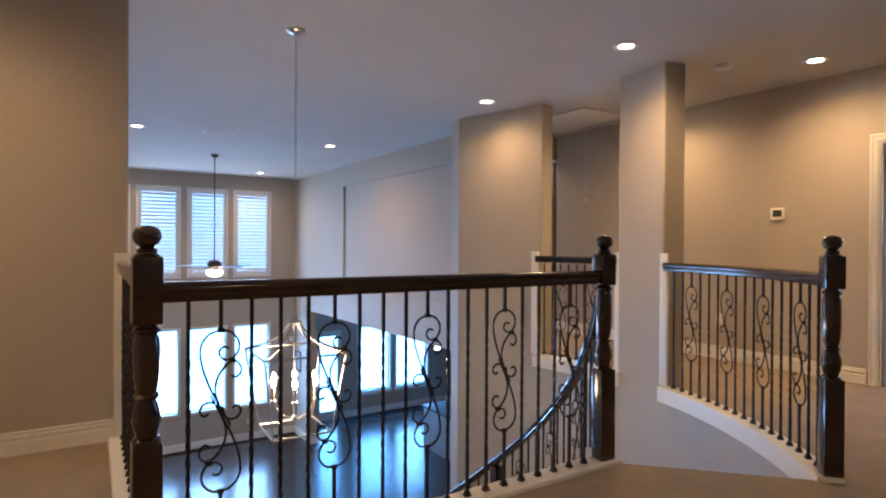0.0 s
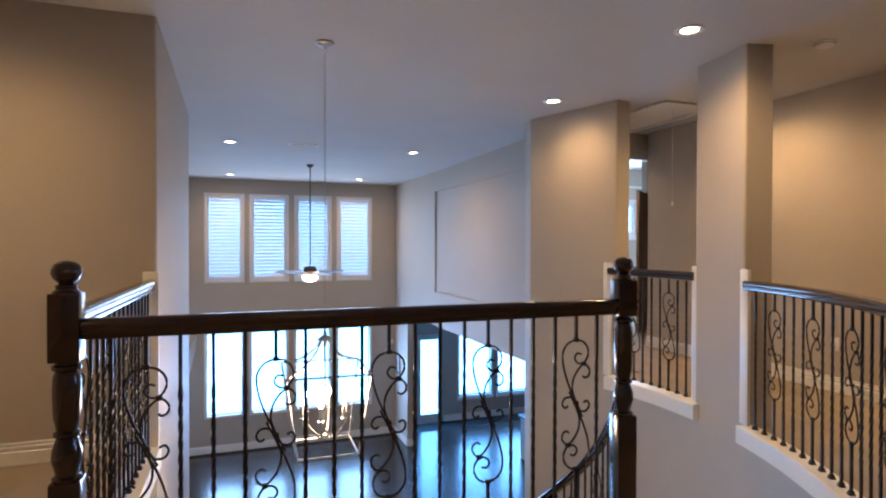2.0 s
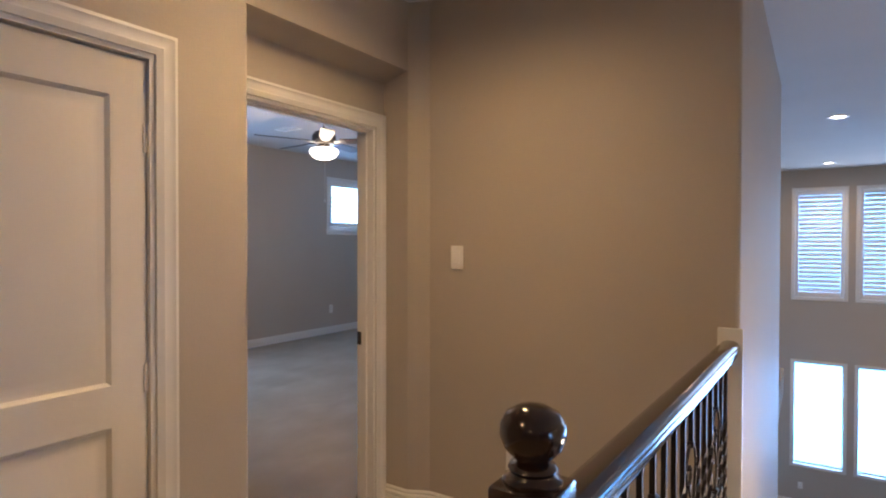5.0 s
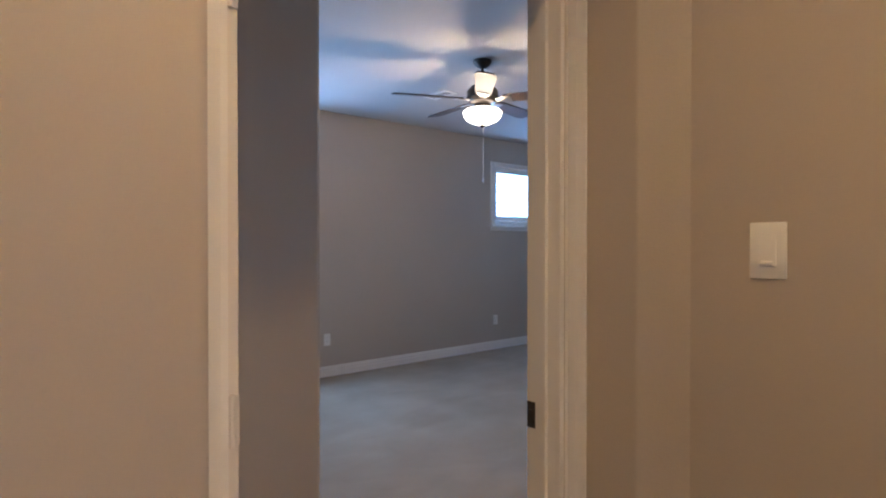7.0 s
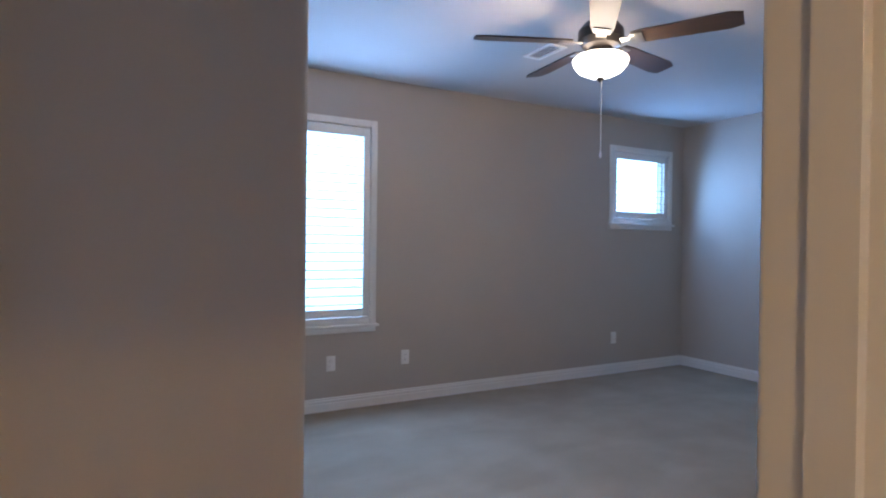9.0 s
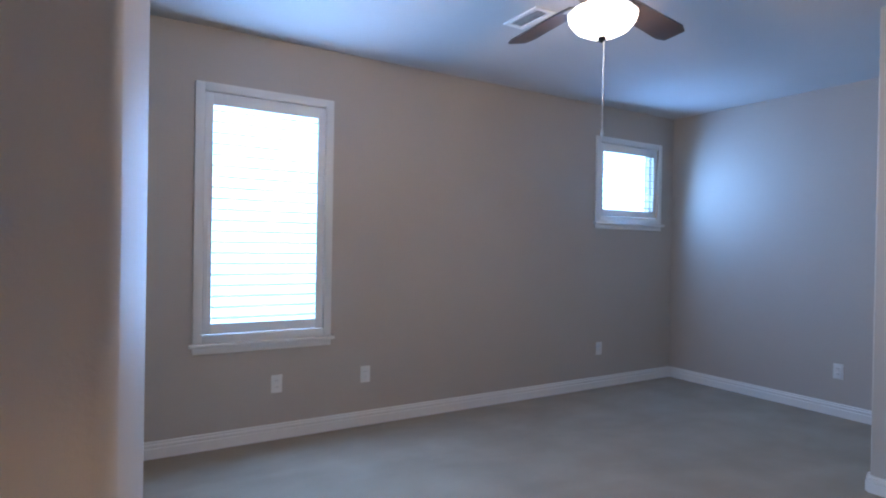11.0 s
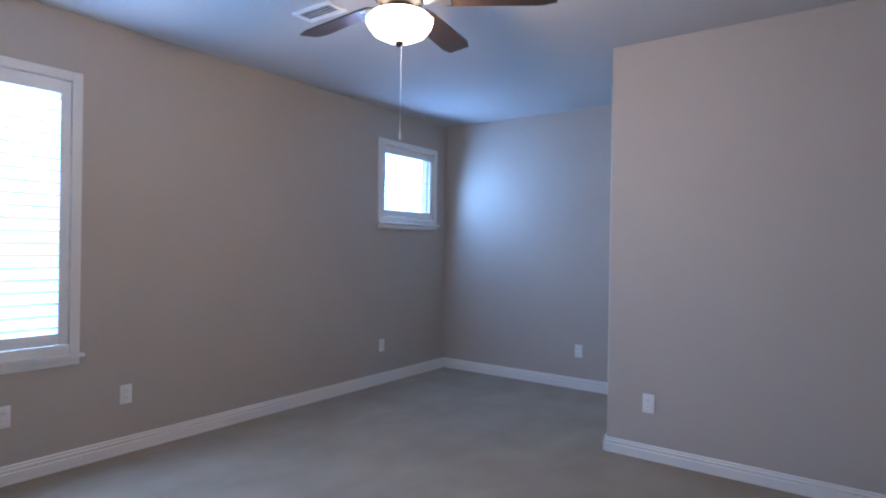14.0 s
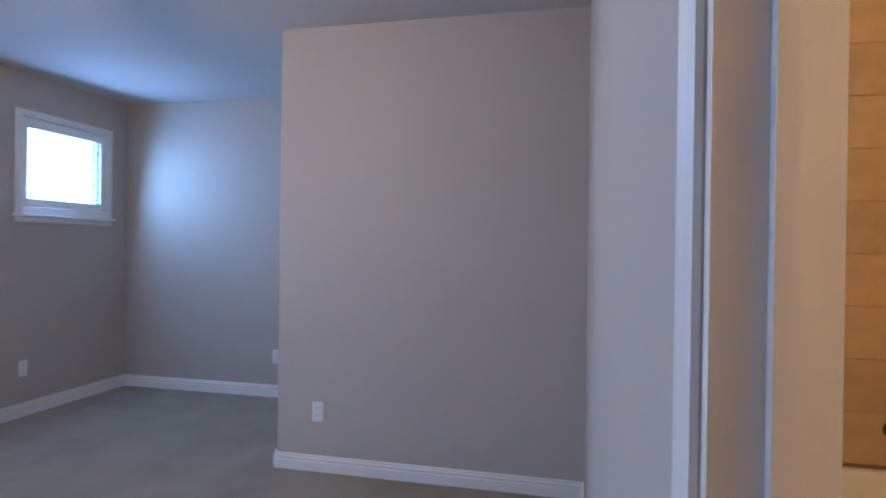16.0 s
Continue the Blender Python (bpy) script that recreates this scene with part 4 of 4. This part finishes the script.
# ---------------------------------------------------------------- ceiling fans
def ceiling_fan(name, x, y, drop, reach, turn, label, power, metal, blades=5, chain=0.0):
    """drop: from the ceiling to the blades' height."""
    fan = thing(name, pose(x, y, HC), label, "ceiling fan")
    bm = nb()
    lathe(bm, [(0.065, -0.001), (0.066, -0.018), (0.045, -0.045), (0.018, -0.060)], segments=24)
    part("canopy", bm, metal, fan)
    bm = nb()
    lathe(bm, [(0.0095, -0.05), (0.0095, -drop + 0.09)], segments=12)
    part("downrod", bm, metal, fan)
    bm = nb()
    lathe(bm, [(0.020, -drop + 0.11), (0.085, -drop + 0.095), (0.115, -drop + 0.06), (0.118, -drop + 0.01), (0.095, -drop - 0.02), (0.06, -drop - 0.03), (0.055, -drop - 0.06)], segments=28)
    part("motor", bm, metal, fan)
    bm = nb()
    pts = [(0.16, -0.048), (0.22, -0.058), (reach - 0.06, -0.070), (reach, -0.052), (reach, 0.052), (reach - 0.06, 0.070), (0.22, 0.058), (0.16, 0.048)]
    prism(bm, pts, -0.004, 0.004)
    blade = mesh_of("blade", bm, BLADE)
    # irons paler than the bronze motor: the lamp's light on them is put into the metal
    bm = nb()
    box(bm, 0.10, 0.17, -0.026, 0.026, -0.012, -0.004, 0.003)
    box(bm, 0.15, 0.215, -0.042, 0.042, -0.011, -0.004, 0.003)
    iron = mesh_of("blade_iron", bm, STEEL)
    for k in range(blades):
        b = piece("blade", blade, fan, pose(0, 0, -drop, 0, 0, turn + 360 / blades * k) @ pose(0, 0, 0, -11))
        piece("blade_iron", iron, b, Matrix.Identity(4))
    bm = nb()
    lathe(bm, [(0.050, -drop - 0.055), (0.125, -drop - 0.075), (0.142, -drop - 0.092), (0.135, -drop - 0.118), (0.110, -drop - 0.150), (0.065, -drop - 0.172), (0.012, -drop - 0.180)], segments=28)
    part("bowl", bm, BOWL, fan, "glowing frosted glass bowl").visible_shadow = False
    bm = nb()
    lathe(bm, [(0.012, -drop - 0.178), (0.020, -drop - 0.186), (0.012, -drop - 0.200), (0.003, -drop - 0.205)], segments=14)
    part("finial", bm, metal, fan)
    if chain:
        bm = nb()
        tube(bm, [(0.01, 0, -drop - 0.20), (0.01, 0, -drop - 0.20 - chain)], 0.0022, 5)
        lathe(bm, [(0.003, -drop - 0.24 - chain), (0.008, -drop - 0.225 - chain), (0.003, -drop - 0.20 - chain)], (0.01, 0, 0), 10)
        part("pull_chain", bm, CORD, fan, "thin pale pull chain")
    lamp("fan_lamp", "POINT", (x, y, HC - drop - 0.12), power, (1.0, 0.76, 0.48), 0.05)
    return fan


ceiling_fan("ceiling_fan", -3.30, 5.996, 0.285, 0.66, 30, "dark-bladed bedroom ceiling fan with a lit glass bowl", 36, BRONZE, 5, 0.36)
ceiling_fan("ceiling_fan", 2.267, 10.85, 1.92, 0.62, 10, "dark ceiling fan on a long downrod, light on", 22, BRONZE)

# ---------------------------------------------------------------- lantern chandelier
ch = thing("chandelier", pose(1.571, 4.523, HC), "square silver lantern chandelier with lit candle bulbs", "chandelier")
bm = nb()
lathe(bm, [(0.066, -0.001), (0.066, -0.010), (0.050, -0.024), (0.016, -0.032), (0.010, -0.05)], segments=26)
part("canopy", bm, STEEL, ch)
TOPZ, SQZ, BOTZ = 0.64 - HC, 0.39 - HC, -0.17 - HC
link = nb()
tube(link, [(0.0075 * math.cos(a * math.pi / 5), 0, 0.0145 * math.sin(a * math.pi / 5)) for a in range(10)], 0.0020, 5, True)
link_mesh = mesh_of("chain_link", link, STEEL)
n = int((-TOPZ - 0.04) / 0.0235)
for k in range(n):
    piece("chain_link", link_mesh, ch, pose(0, 0, -0.05 - (k + 0.5) * (-TOPZ - 0.05) / n, 0, 0, 90 * (k % 2)))
bm = nb()
lathe(bm, [(0.006, TOPZ + 0.03), (0.014, TOPZ + 0.01), (0.016, TOPZ - 0.01), (0.05, TOPZ - 0.035), (0.055, TOPZ - 0.045), (0.018, TOPZ - 0.055), (0.014, TOPZ - 0.09)], segments=20)
part("hub", bm, SILVER, ch)
ST, SB = 0.285, 0.205
turn = Matrix.Rotation(radians(-2), 4, "Z")
for k in range(4):
    c = Matrix.Rotation(radians(90 * k), 4, "Z") @ turn
    bm = tube(nb(), smooth_line([(0.03, 0.03, TOPZ - 0.05), (0.07, 0.07, TOPZ - 0.12), (0.15, 0.15, SQZ + 0.055), (ST, ST, SQZ)], 5), 0.008, 6)
    part("arm", bm, SILVER, ch, at=c)
    bm = tube(nb(), [(ST, ST, SQZ), (SB, SB, BOTZ)], 0.008, 6)
    part("cage_post", bm, SILVER, ch, at=c)
    bm = tube(nb(), [(ST, -ST, SQZ), (ST, ST, SQZ)], 0.008, 6)
    part("top_bar", bm, SILVER, ch, at=c)
    bm = tube(nb(), [(SB, -SB, BOTZ), (SB, SB, BOTZ)], 0.008, 6)
    part("bottom_bar", bm, SILVER, ch, at=c)
bm = nb()
lathe(bm, [(0.009, TOPZ - 0.08), (0.009, BOTZ + 0.10), (0.022, BOTZ + 0.09), (0.016, BOTZ + 0.06), (0.004, BOTZ + 0.05)], segments=14)
part("stem", bm, SILVER, ch)
for k in range(6):
    c = Matrix.Rotation(radians(60 * k + 12), 4, "Z")
    bm = tube(nb(), smooth_line([(0.01, 0, BOTZ + 0.075), (0.08, 0, BOTZ + 0.085), (0.145, 0, BOTZ + 0.135), (0.168, 0, BOTZ + 0.235)], 5), 0.006, 6)
    arm = part("candle_arm", bm, SILVER, ch, at=c)
    bm = lathe(nb(), [(0.020, BOTZ + 0.225), (0.022, BOTZ + 0.233), (0.011, BOTZ + 0.236), (0.011, BOTZ + 0.325)], (0.168, 0, 0), 12)
    part("candle_sleeve", bm, SILVER, arm)
    bm = lathe(nb(), [(0.006, BOTZ + 0.325), (0.016, BOTZ + 0.345), (0.016, BOTZ + 0.365), (0.003, BOTZ + 0.393)], (0.168, 0, 0), 12)
    part("bulb", bm, BULB, arm, "glowing candle bulb")
lamp("chandelier_lamp", "POINT", (1.571, 4.523, HC + BOTZ + 0.36), 42, (1.0, 0.78, 0.52), 0.18)


# ---------------------------------------------------------------- plates on the walls
def plate(name, m, label, category, kind):
    p = thing(name, m, label, category)
    bm = nb()
    box(bm, -0.037, 0.037, -0.006, -0.0005, -0.060, 0.060, 0.003)
    part("cover_plate", bm, PLASTIC, p)
    if kind == "switch":
        bm = nb()
        box(bm, -0.017, 0.017, -0.009, -0.005, -0.034, 0.034, 0.002)
        part("rocker", bm, PLASTIC, p)
        bm = nb()
        box(bm, -0.012, 0.012, -0.012, -0.008, -0.030, -0.022, 0.001)
        part("dimmer_tab", bm, PLASTIC, p)
    elif kind == "outlet":
        for s in (-1, 1):
            bm = nb()
            box(bm, -0.017, 0.017, -0.009, -0.005, s * 0.021 - 0.014, s * 0.021 + 0.014, 0.004)
            rec = part("receptacle", bm, PLASTIC, p)
            # dark blocks on the face stand in for the shade inside the slots
            bm = nb()
            for dx in (-0.007, 0.006):
                box(bm, dx - 0.001, dx + 0.001, -0.0096, -0.0085, s * 0.021 - 0.003, s * 0.021 + 0.006)
            part("slot_shade", bm, DARKPLASTIC, rec)
    return p


plate("light_switch", pose(-0.785, 4.42, 1.355), "white rocker light switch on the landing wall", "light switch", "switch")
for m in (pose(-0.465, 4.42, 0.385), pose(BX, 5.25, 0.41, 0, 0, 90), pose(BX, 5.892, 0.41, 0, 0, 90), pose(BX, 8.276, 0.41, 0, 0, 90),
          pose(-3.855, BY, 0.40), pose(-2.78, KY, 0.395), pose(5.95, 3.95, 0.40, 0, 0, -90)):
    plate("wall_outlet", m, "white double wall outlet above the baseboard", "outlet", "outlet")
th = thing("thermostat", pose(5.95, 3.36, 1.48, 0, 0, -90), "white thermostat with a dark display on the hall wall", "thermostat")
bm = nb()
box(bm, -0.065, 0.065, -0.024, -0.0005, -0.055, 0.055, 0.006)
part("body", bm, PLASTIC, th)
bm = nb()
box(bm, -0.042, 0.042, -0.0265, -0.023, -0.030, 0.036, 0.001)
part("display", bm, DARKPLASTIC, th, "dark blank display")

pic = thing("framed_picture", pose(GX, 13.70, -1.56, 0, 0, -90), "small framed picture with a pale blue-grey sheet", "picture")
bm = nb()
for x0, x1, z0, z1 in ((0, 0.025, -0.23, 0.23), (0.315, 0.34, -0.23, 0.23), (0.025, 0.315, 0.205, 0.23), (0.025, 0.315, -0.23, -0.205)):
    box(bm, x0, x1, -0.022, -0.001, z0, z1, 0.003)
part("frame", bm, BRONZE, pic)
bm = nb()
box(bm, 0.024, 0.316, -0.008, -0.002, -0.206, 0.206)
part("sheet", bm, material("pale_print", (0.35, 0.42, 0.48), 0.4, second=(0.55, 0.60, 0.63), scale=5), pic)
sen = thing("corner_sensor", pose(4.58, FARY, -1.07), "small white sensor box high in the wall corner", "sensor")
bm = nb()
box(bm, -0.035, 0.035, -0.05, -0.001, -0.055, 0.055, 0.010)
part("body", bm, PLASTIC, sen)
for x, y in ((0.55, FARY), (3.6, FARY)):
    plate("wall_outlet", pose(x, y, LOW + 0.42), "white double wall outlet above the baseboard", "outlet", "outlet")
# ---------------------------------------------------------------- bathroom
tub = thing("bathtub", pose(-0.36, 6.815, 0), "white porcelain bathtub below tan tiles", "bathtub")
bm = nb()
box(bm, -0.74, 0.74, -0.37, -0.31, 0, 0.57, 0.015)
box(bm, -0.74, 0.74, 0.31, 0.37, 0, 0.57, 0.015)
box(bm, -0.74, -0.66, -0.31, 0.31, 0, 0.57, 0.015)
box(bm, 0.66, 0.74, -0.31, 0.31, 0, 0.57, 0.015)
box(bm, -0.66, 0.66, -0.31, 0.31, 0.05, 0.12)
part("basin", bm, PORCELAIN, tub)
bm = nb()
lathe(bm, [(0.035, 0), (0.035, 0.012), (0.014, 0.016), (0.014, 0.10)], segments=16)
bmesh.ops.transform(bm, matrix=Matrix.Translation((0.25, 0.365, 0.72)) @ Matrix.Rotation(radians(90), 4, "X"), verts=bm.verts)
part("spout", bm, BRONZE, tub, "dark bronze tub spout")
tiles = structure("wall_tiled", box(nb(), BW + 0.105, 0.388, 7.188, 7.196, 0.40, HC), GROUT, "bathroom wall of tan ceramic tiles")
tile_mesh = mesh_of("tile", box(nb(), -0.1, 0.1, -0.004, 0.004, -0.1, 0.1, 0.002), TILE, False)
for i in range(7):
    for k in range(10):
        piece("tile", tile_mesh, tiles, pose(BW + 0.207 + 0.2025 * i, 7.184, 0.68 + 0.2025 * k))
bl = thing("bath_light", pose(-0.35, 4.80, HC), "lit frosted flush ceiling light in the bathroom", "ceiling light")
part("shade", lathe(nb(), [(0.13, -0.001), (0.14, -0.03), (0.11, -0.075), (0.05, -0.10), (0.004, -0.105)], segments=26), BOWL, bl).visible_shadow = False
lamp("bath_lamp", "POINT", (-0.35, 4.80, HC - 0.16), 42, WARM, 0.1)

# ---------------------------------------------------------------- lower floor: island and pendant past the opening
isl = thing("kitchen_island", pose(7.2, 10.2, LOW), "grey panelled kitchen island with a dark counter", "island")
bm = nb()
box(bm, -0.45, 0.45, -1.1, 1.1, 0.0, 0.88, 0.006)
part("body", bm, CABINET, isl)
bm = nb()
box(bm, -0.49, 0.49, -1.15, 1.15, 0.88, 0.92, 0.006)
part("countertop", bm, material("dark_stone", (0.035, 0.032, 0.030), 0.55, second=(0.06, 0.055, 0.05), scale=12), isl, "dark stone countertop")
pl = thing("pendant_lamp", pose(7.3, 11.6, -0.31), "small lit pendant lamp with white shade", "pendant lamp")
part("cord", tube(nb(), [(0, 0, 0), (0, 0, -0.75)], 0.004, 5), DARKPLASTIC, pl)
part("shade", lathe(nb(), [(0.02, -0.74), (0.035, -0.76), (0.085, -0.92), (0.080, -0.92), (0.03, -0.77)], segments=20), BOWL, pl)

# ---------------------------------------------------------------- wooden floor of the lower level
wood = setting("floor_boards", pose(0, 0, LOW), "dark glossy hardwood floor of the great room", "floor")
board = mesh_of("plank", box(nb(), -0.80, 0.80, -0.0715, 0.0715, -0.012, 0.0, 0.0025), PLANK, False)
count = 0
rest = nb()
for j in range(78):
    y = 2.2 + 0.146 * j + 0.073
    shift = random.Random(j).uniform(0, 1.6)
    for i in range(-1, 8):
        x = -0.35 + shift + 1.604 * i
        if y > 8.3 and -0.3 < x < 6.4 and count < 300:
            piece("plank", board, wood, pose(x, y, 0.0))
            count += 1
        elif -1.2 < x < 12.5:
            box(rest, x - 0.80, x + 0.80, y - 0.0715, y + 0.0715, -0.012, -0.0005)
tagged(part("planks", rest, PLANK, wood), kind="stuff")
